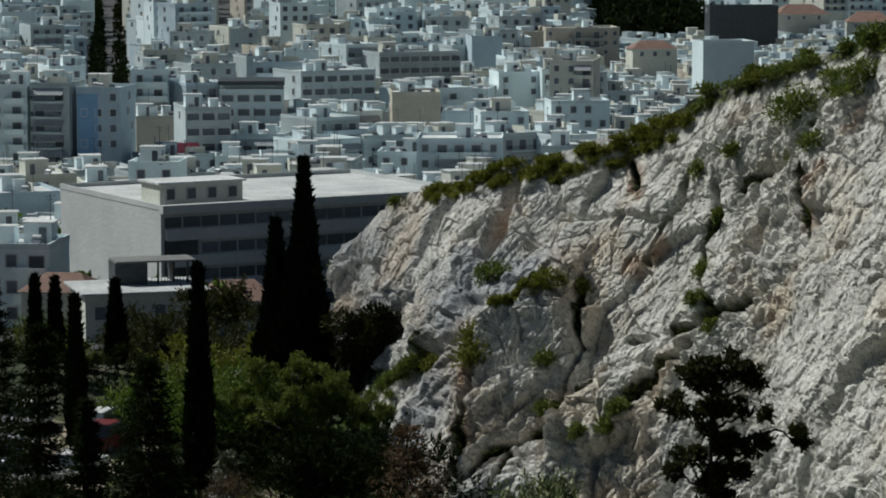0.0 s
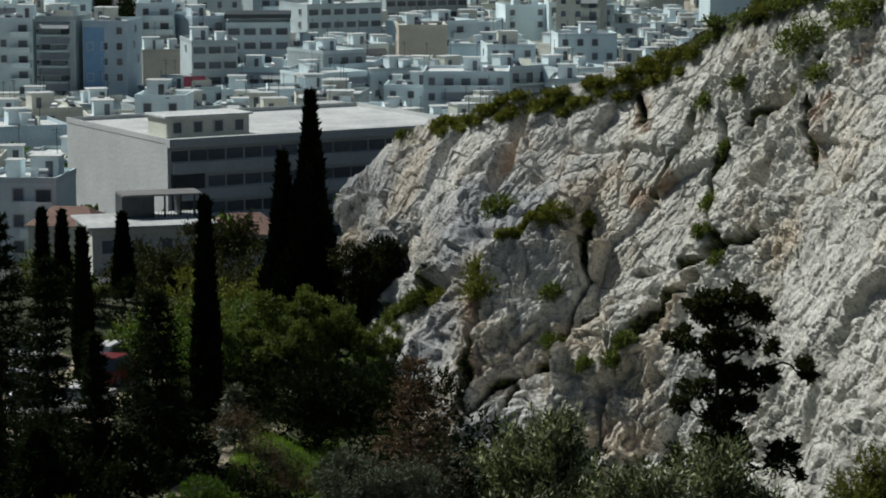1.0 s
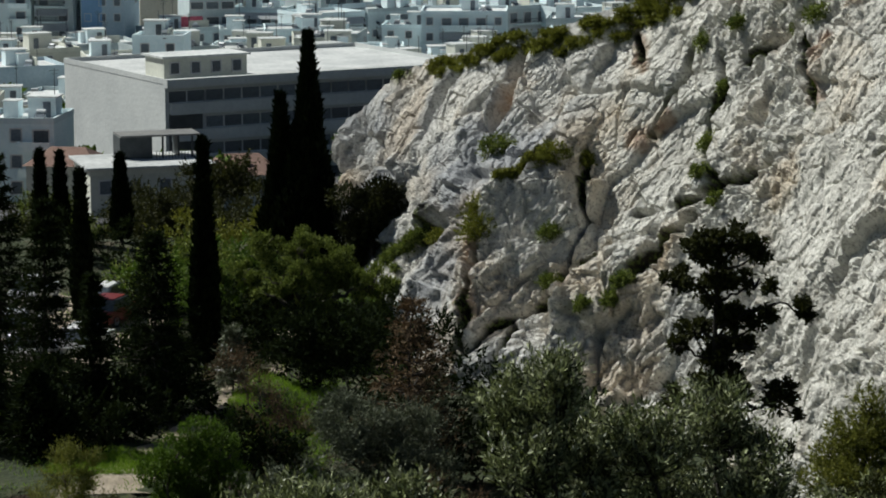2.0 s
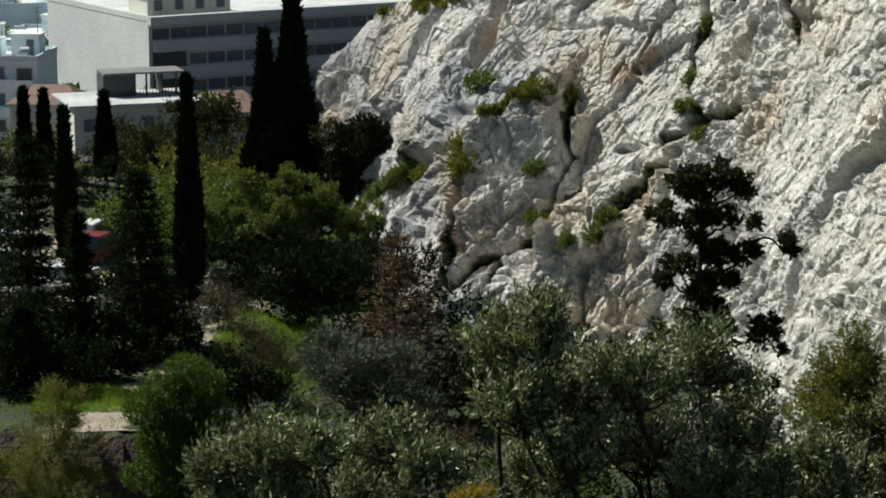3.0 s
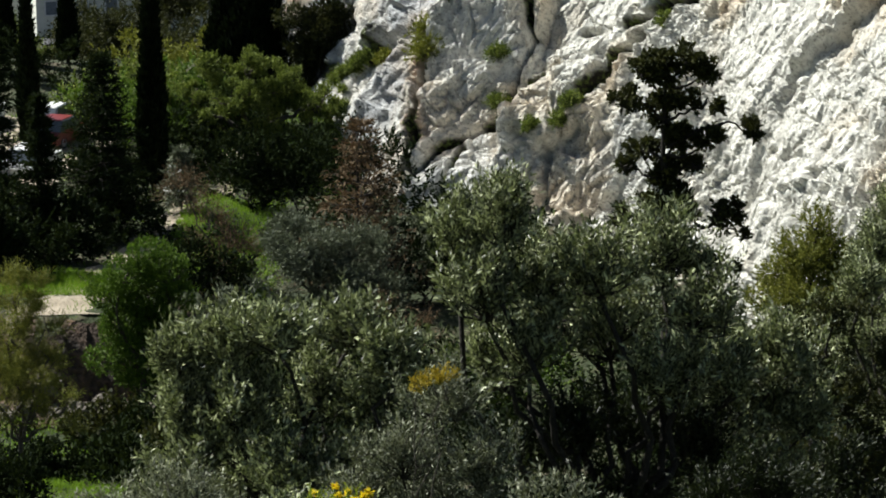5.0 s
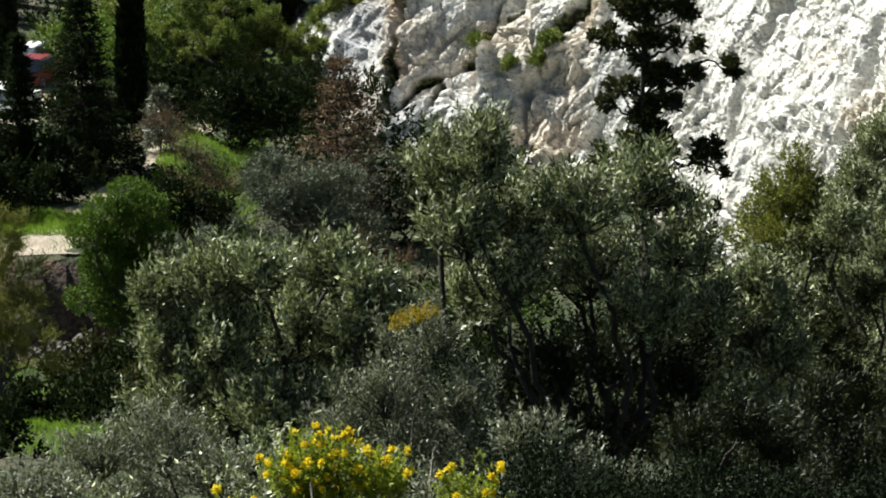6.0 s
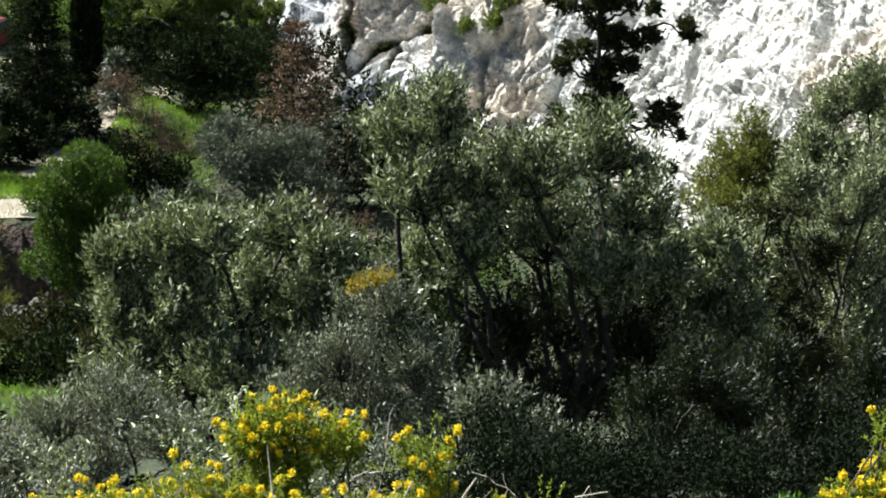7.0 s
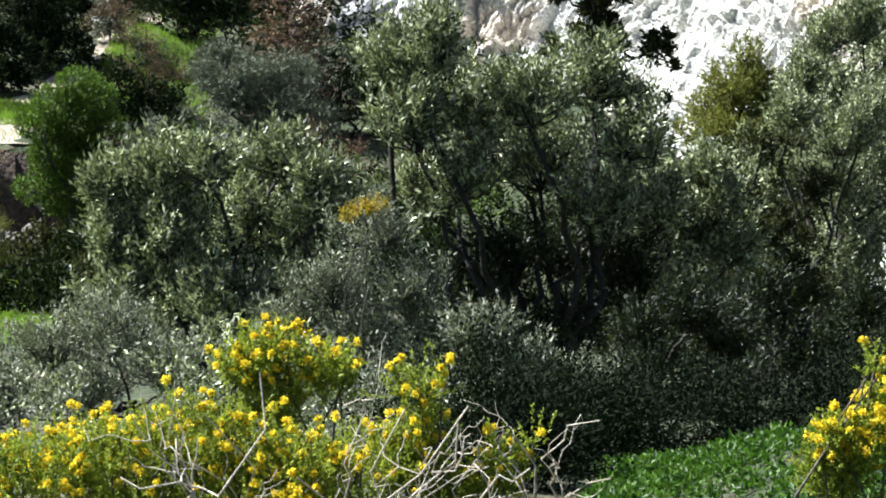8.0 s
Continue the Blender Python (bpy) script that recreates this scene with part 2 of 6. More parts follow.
# ---- mesh helpers ----
def mesh_from(name, verts, faces, mats, idx=None, smooth=False):
    """A mesh of quads from arrays."""
    me = bpy.data.meshes.new(name)
    verts, faces = np.asarray(verts, np.float32), np.asarray(faces, np.int32)
    me.vertices.add(len(verts))
    me.vertices.foreach_set("co", verts.ravel())
    me.loops.add(faces.size)
    me.loops.foreach_set("vertex_index", faces.ravel())
    me.polygons.add(len(faces))
    me.polygons.foreach_set("loop_start", np.arange(len(faces), dtype=np.int32) * 4)
    for m in mats if isinstance(mats, (list, tuple)) else [mats]:
        me.materials.append(m)
    if idx is not None:
        me.polygons.foreach_set("material_index", np.asarray(idx, np.int32))
    me.polygons.foreach_set("use_smooth", np.full(len(faces), smooth))
    me.update(calc_edges=True)
    return me


def under(name, me, parent, label="", m=None, kind=""):
    """A part: a mesh object under a thing."""
    ob = new(name, me)
    ob.parent = parent
    if m is not None:
        ob.matrix_basis = m
    return tagged(ob, label, kind=kind)


def thing(name, at, label, category, group="", turn=0.0):
    ob = new(name)
    ob.empty_display_size = 0.2
    ob.matrix_basis = pose(*at, 0, 0, turn)
    return tagged(ob, label, category, group)


BOX_V = np.array([(x, y, z) for x in (-.5, .5) for y in (-.5, .5) for z in (0, 1)], float)
BOX_F = np.array([(0, 1, 3, 2), (4, 6, 7, 5), (0, 4, 5, 1), (2, 3, 7, 6), (0, 2, 6, 4), (1, 5, 7, 3)])


def boxes(rows):
    """Boxes in one mesh: rows of middle x, y, bottom z, width, depth, height, turn in degrees."""
    r = np.asarray(rows, float).reshape(-1, 7)
    v = BOX_V[None] * r[:, None, 3:6]
    a = np.radians(r[:, 6])[:, None]
    x, y = v[..., 0] * np.cos(a) - v[..., 1] * np.sin(a), v[..., 0] * np.sin(a) + v[..., 1] * np.cos(a)
    v = np.stack([x, y, v[..., 2]], -1) + r[:, None, :3]
    return v.reshape(-1, 3), (BOX_F[None] + 8 * np.arange(len(r))[:, None, None]).reshape(-1, 4)


def box_mesh(name, rows, mats, idx=None):
    v, f = boxes(rows)
    return mesh_from(name, v, f, mats, None if idx is None else np.repeat(idx, 6))


def unit(v):
    return v / np.maximum(np.linalg.norm(v, axis=-1, keepdims=True), 1e-9)


def blades(base, way, length, width):
    """Leaf shapes: a kite of two bent halves for each base point and direction."""
    n = len(base)
    way = unit(way)
    side = unit(np.cross(way, unit(rng.normal(size=(n, 3)))))
    lift = np.cross(way, side)
    length, width = np.broadcast_to(length, n)[:, None], np.broadcast_to(width, n)[:, None]
    mid = base + way * length * 0.45
    v = np.stack([base, mid + side * width / 2 + lift * width * 0.15, base + way * length, mid - side * width / 2 + lift * width * 0.15], 1)
    return v.reshape(-1, 3), np.arange(4 * n).reshape(-1, 4)


def join(parts_):
    vs, fs, k = [], [], 0
    for v, f in parts_:
        vs.append(v)
        fs.append(np.asarray(f) + k)
        k += len(v)
    return np.concatenate(vs), np.concatenate(fs)


def tube(points, r0, r1, sides=6):
    """A tapered round stem along points."""
    p = np.asarray(points, float)
    t = unit(np.gradient(p, axis=0))
    a = unit(np.cross(t, np.array([0.31, 0.87, 0.38])))
    b = np.cross(t, a)
    r = np.linspace(r0, r1, len(p))[:, None, None]
    ang = np.linspace(0, 2 * np.pi, sides, endpoint=False)
    ring = p[:, None] + r * (a[:, None] * np.cos(ang)[None, :, None] + b[:, None] * np.sin(ang)[None, :, None])
    f = [(i * sides + j, i * sides + (j + 1) % sides, (i + 1) * sides + (j + 1) % sides, (i + 1) * sides + j) for i in range(len(p) - 1) for j in range(sides)]
    return ring.reshape(-1, 3), np.array(f)


def bent(a, b, sag, n=6):
    """A wavering line from a to b."""
    a, b = np.asarray(a, float), np.asarray(b, float)
    s = np.linspace(0, 1, n)[:, None]
    mid = rng.normal(size=3) * sag * np.linalg.norm(b - a)
    line = a + (b - a) * s + mid * np.sin(s * np.pi)
    line[1:-1] += rng.normal(size=(n - 2, 3)) * sag * 0.3 * np.linalg.norm(b - a)
    return line


# ---- ground ----
PROFILE_Y = [-80, 0, 6.7, 9, 20, 26, 34, 55, 70, 85, 93, 97, 110, 130, 165, 200, 300, 340, 500, 700, 1100, 1600, 2500, 4800]
PROFILE_Z = [76, 58.4, 57.0, 56.4, 52.5, 50.2, 47.3, 41.3, 37.3, 32.2, 30.6, 30.8, 31.4, 32.3, 33.0, 28, 14, 10.5, 7, 1, 4, 12, 26, 60]


def step(a, b, x):
    s = np.clip((x - a) / (b - a), 0, 1)
    return s * s * (3 - 2 * s)


def terrace(x, y):
    """How far a spot belongs to the terrace with the path, above the earth bank."""
    return step(-6.5, -8.5, x + 0.6 * np.sin(y * 0.7)) * step(99.2, 101.4, y + 0.5 * np.sin(x * 0.9) + 0.3 * np.sin(x * 2.3))


def ground(x, y):
    x, y = np.asarray(x, float), np.asarray(y, float)
    z = np.interp(y, PROFILE_Y, PROFILE_Z)
    t = terrace(x, y)
    z = z + t * (np.interp(y, [100, 106, 135, 160], [34.0, 33.8, 32.6, 33.0]) - z) * step(165, 140, y)
    wave = fbm(np.stack([x * 0.12, y * 0.12, 0 * x], -1), 3) * np.interp(y, [0, 20, 200, 400], [0.15, 0.5, 0.8, 0.2])
    mound = 0.22 * step(1.0, 1.75, x) * step(7.0, 8.8, y) * step(11.5, 9.6, y) * step(3.6, 2.4, x)
    return z + wave + mound


def ground_sheet():
    ys = np.concatenate([np.linspace(-60, 0, 12, endpoint=False), np.linspace(0, 40, 90, endpoint=False), np.linspace(40, 180, 230, endpoint=False), np.geomspace(180, 4800, 120)])
    a = np.linspace(-1, 1, 181)
    a = np.sign(a) * np.abs(a) ** 2.2
    Y, A = np.meshgrid(ys, a, indexing="ij")
    X = A * (0.9 * np.maximum(Y, 0) + 60)
    Z = ground(X, Y)
    ny, nx = X.shape
    k = np.arange(ny * nx).reshape(ny, nx)
    f = np.stack([k[:-1, :-1], k[:-1, 1:], k[1:, 1:], k[1:, :-1]], -1).reshape(-1, 4)
    cx, cy = (X[:-1, :-1] + X[1:, 1:]).ravel() / 2, (Y[:-1, :-1] + Y[1:, 1:]).ravel() / 2
    t = terrace(cx, cy)
    idx = np.zeros(len(f), int)
    idx[(t > 0.04) & (t < 0.93) & (cy < 104)] = 2
    idx[(cy > 97) & (cy < 99.5) & (cx < -9.5)] = 2
    idx[cy > 260] = 3
    ob = new("ground", mesh_from("ground", np.stack([X, Y, Z], -1).reshape(-1, 3), f, [GROUND, DIRT, BANK, ASPHALT], idx, True))
    return tagged(ob, "grassy hillside falling to a dirt path and the city below", "ground", kind="structure")


ground_sheet()


def dirt_path():
    """A trodden strip along the terrace, with wavering edges."""
    ys = np.concatenate([np.linspace(101.3, 106, 24), np.linspace(106.3, 152, 110)])
    mid = -12.6 + 0.12 * (ys - 101) + 0.5 * np.sin(ys * 0.11)
    half = np.interp(ys, [101, 105, 110, 150], [1.9, 1.3, 0.8, 0.8])
    cols = np.linspace(-1, 1, 9)
    X = mid[:, None] + half[:, None] * cols * (1 + 0.18 * np.sin(ys * 1.7)[:, None] * np.sign(cols) + 0.12 * np.sin(ys * 4.1 + 2)[:, None])
    Y = np.repeat(ys[:, None], 9, 1)
    Z = ground(X, Y) + 0.05 * (1 - np.abs(cols) ** 4) - 0.015
    k = np.arange(X.size).reshape(X.shape)
    f = np.stack([k[:-1, :-1], k[:-1, 1:], k[1:, 1:], k[1:, :-1]], -1).reshape(-1, 4)
    tagged(new("path", mesh_from("path", np.stack([X, Y, Z], -1).reshape(-1, 3), f, DIRT, None, True)), "pale trodden dirt path along the terrace", "path", kind="structure")


def car_park():
    """A patch of pale beaten earth among the conifers."""
    a = np.linspace(0, 2 * np.pi, 40, endpoint=False)
    r = np.linspace(0.02, 1, 8)
    A, R = np.meshgrid(a, r, indexing="ij")
    w = R * (1 + 0.12 * np.sin(3 * A) + 0.08 * np.sin(7 * A))
    X, Y = -19.5 + 5.2 * w * np.cos(A), 138 + 13 * w * np.sin(A)
    Z = ground(X, Y) + 0.04 * (1 - R ** 6) - 0.01
    k = np.arange(X.size).reshape(X.shape)
    n = np.roll(k, -1, 0)
    f = np.stack([k[:, :-1], k[:, 1:], n[:, 1:], n[:, :-1]], -1).reshape(-1, 4)
    tagged(new("car_park", mesh_from("car_park", np.stack([X, Y, Z], -1).reshape(-1, 3), f, DIRT, None, True)), "pale beaten earth where cars are parked", "pavement", kind="structure")


dirt_path()
car_park()

# ---- the limestone cliff ----
FOOT = np.array([(-6.4, 150.0, 36.6), (-2.4, 138.0, 35.0), (0.2, 128.0, 32.6), (5.5, 124.0, 30.6), (10.2, 119.0, 29.5), (14.0, 110.0, 29.9), (16.7, 101.0, 31.5), (19.8, 94.0, 32.9), (23.5, 86.0, 34.3)])
CREST = np.array([(-6.2, 156.0, 41.0), (-2.6, 151.0, 44.8), (1.3, 144.0, 46.7), (5.1, 140.0, 47.9), (9.6, 137.0, 49.8), (13.9, 133.0, 52.2), (17.1, 129.0, 53.6), (20.9, 124.0, 54.8), (26.1, 116.0, 56.1)])
# clefts: the way along the face (knot, share of the height), width and depth in metres
CLEFTS = [
    ([(1.86, 0.024), (2.07, 0.116), (2.25, 0.2), (2.43, 0.244), (2.65, 0.288), (2.97, 0.332), (3.2, 0.392), (3.38, 0.428)], 0.42, 0.8),
    ([(3.3, 0.684), (3.27, 0.56), (3.13, 0.488), (3.06, 0.46), (2.94, 0.376), (2.78, 0.304)], 0.42, 1.1),
    ([(3.23, 0.424), (3.05, 0.324), (2.89, 0.272)], 0.45, 1.0),
    ([(3.74, 0.54), (4.35, 0.548), (4.56, 0.568), (4.92, 0.588), (5.15, 0.604)], 0.5, 1.1),
    ([(4.34, 0.524), (4.04, 0.484), (3.79, 0.42), (3.57, 0.344)], 0.5, 1.0),
    ([(3.98, 0.704), (4.17, 0.752), (4.4, 0.812), (4.45, 0.844)], 0.5, 1.1),
    ([(2.29, 0.748), (2.44, 0.796), (2.58, 0.876), (2.74, 0.972)], 1.1, 2.6),
    ([(5.7, 0.8), (5.65, 0.684)], 0.4, 0.8),
    ([(4.73, 0.816), (4.74, 0.752), (4.48, 0.708), (4.5, 0.636), (4.6, 0.58)], 0.45, 1.0),
    ([(4.96, 0.792), (5.32, 0.82), (5.95, 0.872)], 0.5, 1.1),
    ([(2.07, 0.392), (2.01, 0.308), (2.01, 0.224), (2.05, 0.2), (1.94, 0.096)], 0.5, 1.3),
    ([(2.48, 0.236), (2.39, 0.156), (2.32, 0.068)], 0.4, 0.7),
    ([(3.86, 0.93), (3.96, 0.855)], 0.35, 0.8),
    ([(6.59, 0.628), (6.27, 0.588)], 0.6, 0.9),
]
# the mossy ledge over the steep buttress: knot along the face, share of the height
LEDGE_S = [1.2, 1.42, 1.78, 2.41, 2.86, 3.13, 3.4]
LEDGE_U = [0.252, 0.328, 0.488, 0.588, 0.66, 0.688, 0.70]
OCHRE = [([(6.38, 0.88), (6.06, 0.825), (5.76, 0.765), (5.7, 0.7)], 0.5), ([(4.14, 0.72), (3.78, 0.69)], 0.5), ([(2.74, 0.972), (2.58, 0.876), (2.44, 0.80)], 0.9), ([(1.96, 0.40), (2.04, 0.2)], 0.5), ([(3.86, 0.95), (3.98, 0.84)], 0.4)]
MOSS = [([(0.85, 0.12), (1.4, 0.34)], 0.8), ([(2.45, 0.60), (2.86, 0.67)], 0.25), ([(1.0, 0.995), (6.4, 0.995)], 0.5), ([(3.55, 0.32), (3.75, 0.38)], 0.35)]


def face(s, u):
    """The plain cliff face before its relief."""
    k = np.arange(len(FOOT))
    f = np.stack([np.interp(s, k, FOOT[:, i]) for i in range(3)], -1)
    c = np.stack([np.interp(s, k, CREST[:, i]) for i in range(3)], -1)
    return f + (c - f) * np.asarray(u)[..., None]


def near_line(p, line):
    """Distance from points to a line along the face."""
    q = face(np.array([a for a, _ in line]), np.array([b for _, b in line]))
    d = np.full(p.shape[:-1], 99.0)
    for a, b in zip(q[:-1], q[1:]):
        h = np.clip(((p - a) @ (b - a)) / ((b - a) @ (b - a)), 0, 1)
        d = np.minimum(d, np.linalg.norm(p - a - h[..., None] * (b - a), axis=-1))
    return d


def relief(p, bold):
    """How far the rock stands out, in metres: buttresses, slabs that climb to the right, knobs and pits."""
    along, up = np.array([0.35, -0.94, 0.0]), np.array([0.55, 0.2, 0.81])
    q = np.stack([p @ along, p @ up, p @ np.cross(along, up)], -1)
    warp = q + 0.9 * np.stack([fbm(p * 0.3 + 3, 3), fbm(p * 0.3 + 31, 3), fbm(p * 0.3 + 77, 3)], -1)
    tilt = np.stack([warp[..., 0] * 0.3 + warp[..., 1] * 0.954, -warp[..., 0] * 0.954 + warp[..., 1] * 0.3, warp[..., 2]], -1)
    d1, d2, c, ct = facets(tilt * np.array([0.15, 0.22, 0.2]))
    e1, e2, ec, et = facets(tilt * np.array([0.5, 0.62, 0.6]) + 9)
    g1, g2, gc, gt = facets(tilt * np.array([1.5, 1.9, 1.8]) + 4)
    broken = step(0.0, 0.4, fbm(p * 0.16 + 55, 3) + 0.1)
    broad = bold * (0.9 * (c - 0.5) + 1.5 * ct - 0.4 * np.exp(-((d2 - d1) / 0.03) ** 2))
    broad += bold * ((0.25 + 0.3 * broken) * (ec - 0.5) + (0.3 + 0.75 * broken) * et)
    for _ in range(2):
        broad[1:-1] = (broad[:-2] + 2 * broad[1:-1] + broad[2:]) / 4
        broad[:, 1:-1] = (broad[:, :-2] + 2 * broad[:, 1:-1] + broad[:, 2:]) / 4
    out = broad - 0.18 * np.exp(-((e2 - e1) / 0.035) ** 2)
    out += (0.03 + 0.10 * broken) * (gc - 0.5) + (0.07 + 0.16 * broken) * gt - 0.05 * np.exp(-((g2 - g1) / 0.05) ** 2)
    ridged = 1 - 2 * np.abs(fbm(tilt * np.array([0.32, 1.5, 1.1]) + 8, 5, 0.6))
    out += 0.6 * fbm(p * 0.22, 3) + (0.13 + 0.15 * broken) * ridged + (0.09 + 0.12 * broken) * fbm(tilt * np.array([1.2, 4.0, 2.8]), 5, 0.65)
    return out


def cliff():
    ns, nu, nb = 700, 335, 26
    s = np.linspace(0, 8, ns)
    u = np.concatenate([np.linspace(-0.12, 1, nu), 1 + np.linspace(0.004, 0.9, nb)])
    S, U = np.meshgrid(s, u, indexing="ij")
    P = face(S, np.minimum(U, 1))
    over = np.maximum(U - 1, 0)[..., None] * 26
    P = P + over * np.array([0.80, 0.42, -0.42])
    across = unit(np.cross(np.gradient(P, axis=0), np.gradient(P, axis=1)))
    across = unit(fade_mean(across))
    R = relief(P, 0.85 - 0.5 * step(3.4, 4.6, S + 0.8 * fbm(P * 0.12 + 5, 2))) * (1 - 0.7 * step(0.86, 1.0, U))
    for line, w, deep in CLEFTS:
        d = near_line(P, line)
        R = R - 1.2 * deep * np.exp(-(d / (0.36 * w)) ** 2) * (0.75 + 0.5 * fbm(P * 0.8 + deep * 9, 2))
    stain_and_light = np.zeros(P.shape[:-1] + (4,), np.float32)
    stain_and_light[..., 3] = 1
    rough = fbm(P * 0.9 + 40, 4)
    for line, w in OCHRE:
        stain_and_light[..., 0] = np.maximum(stain_and_light[..., 0], 0.75 * np.clip(0.9 - near_line(P, line) / w + 2.2 * rough, 0, 1) * (near_line(P, line) < 3 * w))
    for line, w in MOSS:
        stain_and_light[..., 1] = np.maximum(stain_and_light[..., 1], np.clip(1.2 - near_line(P, line) / w + 2.0 * rough, 0, 1) * (near_line(P, line) < 4 * w))
    # Clefts darkened in the colour: their inner shade as well as growth.
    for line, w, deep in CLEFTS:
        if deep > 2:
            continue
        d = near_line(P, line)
        stain_and_light[..., 1] = np.maximum(stain_and_light[..., 1], np.clip(1.5 - d / (0.42 * w) + 1.8 * rough, 0, 1) * (d < 1.8 * w))
    # Paler towards the right: the stronger sun there is put into the colour.
    stain_and_light[..., 2] = np.clip(0.5 + (S - 3.6) * 0.55 + 1.3 * fbm(P * 0.1 + 60, 3) + 0.5 * rough, 0, 1)
    stain_and_light[..., 1] = np.maximum(stain_and_light[..., 1], np.clip((U - 1.01) * 12, 0, 1))
    lip = np.interp(S, LEDGE_S, LEDGE_U)
    under_lip = np.clip(U / lip, -0.2, 1) * (1 - step(0.0, 0.13, U - lip + 0.02 * rough))
    bulge = np.interp(S, [1.9, 3.1], [3.3, 1.5]) * under_lip * step(1.55, 2.0, S + 0.12 * rough) * (1 - step(3.0, 3.35, S + 0.12 * rough + 0.5 * (0.5 - U)))
    P = P + bulge[..., None] * np.array([-0.01, -0.975, 0.19])
    P = P - across * R[..., None] * np.sign((across * np.array([-0.8, -0.5, 0.4])).sum(-1, keepdims=True)) * -1
    k = np.arange(P.shape[0] * P.shape[1]).reshape(P.shape[:2])
    f = np.stack([k[:-1, :-1], k[1:, :-1], k[1:, 1:], k[:-1, 1:]], -1).reshape(-1, 4)
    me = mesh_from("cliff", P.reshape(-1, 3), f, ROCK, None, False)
    layer = me.color_attributes.new("stain_and_light", "FLOAT_COLOR", "POINT")
    layer.data.foreach_set("color", stain_and_light.reshape(-1))
    ob = new("cliff", me)
    tagged(ob, "weathered pale limestone cliff with clefts and ochre streaks", "cliff", kind="structure")
    return P, s, u


def fade_mean(a):
    """Averages directions over a wide window, so that relief follows the face as a whole."""
    for axis in (0, 1):
        for w in (9, 9):
            pad = [(0, 0)] * a.ndim
            pad[axis] = (w, w)
            b = np.cumsum(np.pad(a, pad, mode="edge"), axis=axis)
            n = a.shape[axis]
            hi = np.take(b, np.arange(2 * w, 2 * w + n), axis=axis)
            lo = np.take(b, np.arange(0, n), axis=axis)
            a = (hi - lo) / (2 * w)
    return a


CLIFF, CLIFF_S, CLIFF_U = cliff()


def on_cliff(s, u):
    return CLIFF[np.argmin(np.abs(CLIFF_S - s)), np.argmin(np.abs(CLIFF_U - u))]


# ---- plants ----
def lobe_points(n, lobes, shell=0.55, tufts=0):
    """Points in a crown of several rounded lobes (x, y, z, radius across, radius up), more of them near the outside, and the way out."""
    L = np.asarray(lobes, float)
    w = L[:, 3] ** 2 * L[:, 4]
    if not tufts:
        pick = rng.choice(len(L), n, p=w / w.sum())
        d = unit(rng.normal(size=(n, 3)))
        r = shell + (1 - shell) * rng.random(n) ** 0.7
        size = np.stack([L[pick, 3], L[pick, 3] * 0.85, L[pick, 4]], -1)
        return L[pick, :3] + d * r[:, None] * size, d
    # boughs that end in tufts, with gaps between them
    m = tufts * len(L)
    own = rng.choice(len(L), m, p=w / w.sum())
    e = unit(rng.normal(size=(m, 3)) + [0, 0, 0.25])
    reach = (shell + (1.22 - shell) * rng.random(m) ** 0.75)[:, None]
    big = np.stack([L[own, 3], L[own, 3] * 0.85, L[own, 4]], -1)
    heart = L[own, :3] + e * reach * big
    part_size = rng.uniform(0.16, 0.34, m)[:, None] * (1.5 if tufts < 10 else 1.0) * big.mean(-1, keepdims=True)
    pick = rng.integers(0, m, n)
    d = unit(rng.normal(size=(n, 3)))
    p = heart[pick] + d * part_size[pick] * (rng.random(n) ** 0.5)[:, None] * np.array([1, 1, 0.8])
    return p, unit(e[pick] * 0.6 + d * 0.7)


def sprays(n, lobes, per, twig, leaf, width, rise=0.5, open_=0.7, shell=0.5, tufts=0):
    """Twigs that carry leaves along them. Returns leaf shapes and the twigs' ends."""
    p, out = lobe_points(n, lobes, shell, tufts)
    way = unit(out * 0.8 + np.array([0, 0, rise]) + 0.45 * rng.normal(size=(n, 3)))
    length = twig * (0.6 + 0.8 * rng.random(n))
    t = np.tile(np.linspace(0.05, 1, per), n)
    P, Wy, Ln = np.repeat(p, per, 0), np.repeat(way, per, 0), np.repeat(length, per)
    base = P + Wy * (t * Ln)[:, None]
    turn = unit(Wy + open_ * rng.normal(size=base.shape))
    k = len(base)
    return blades(base, turn, leaf * (0.7 + 0.6 * rng.random(k)), width * (0.7 + 0.6 * rng.random(k))), p, way, length


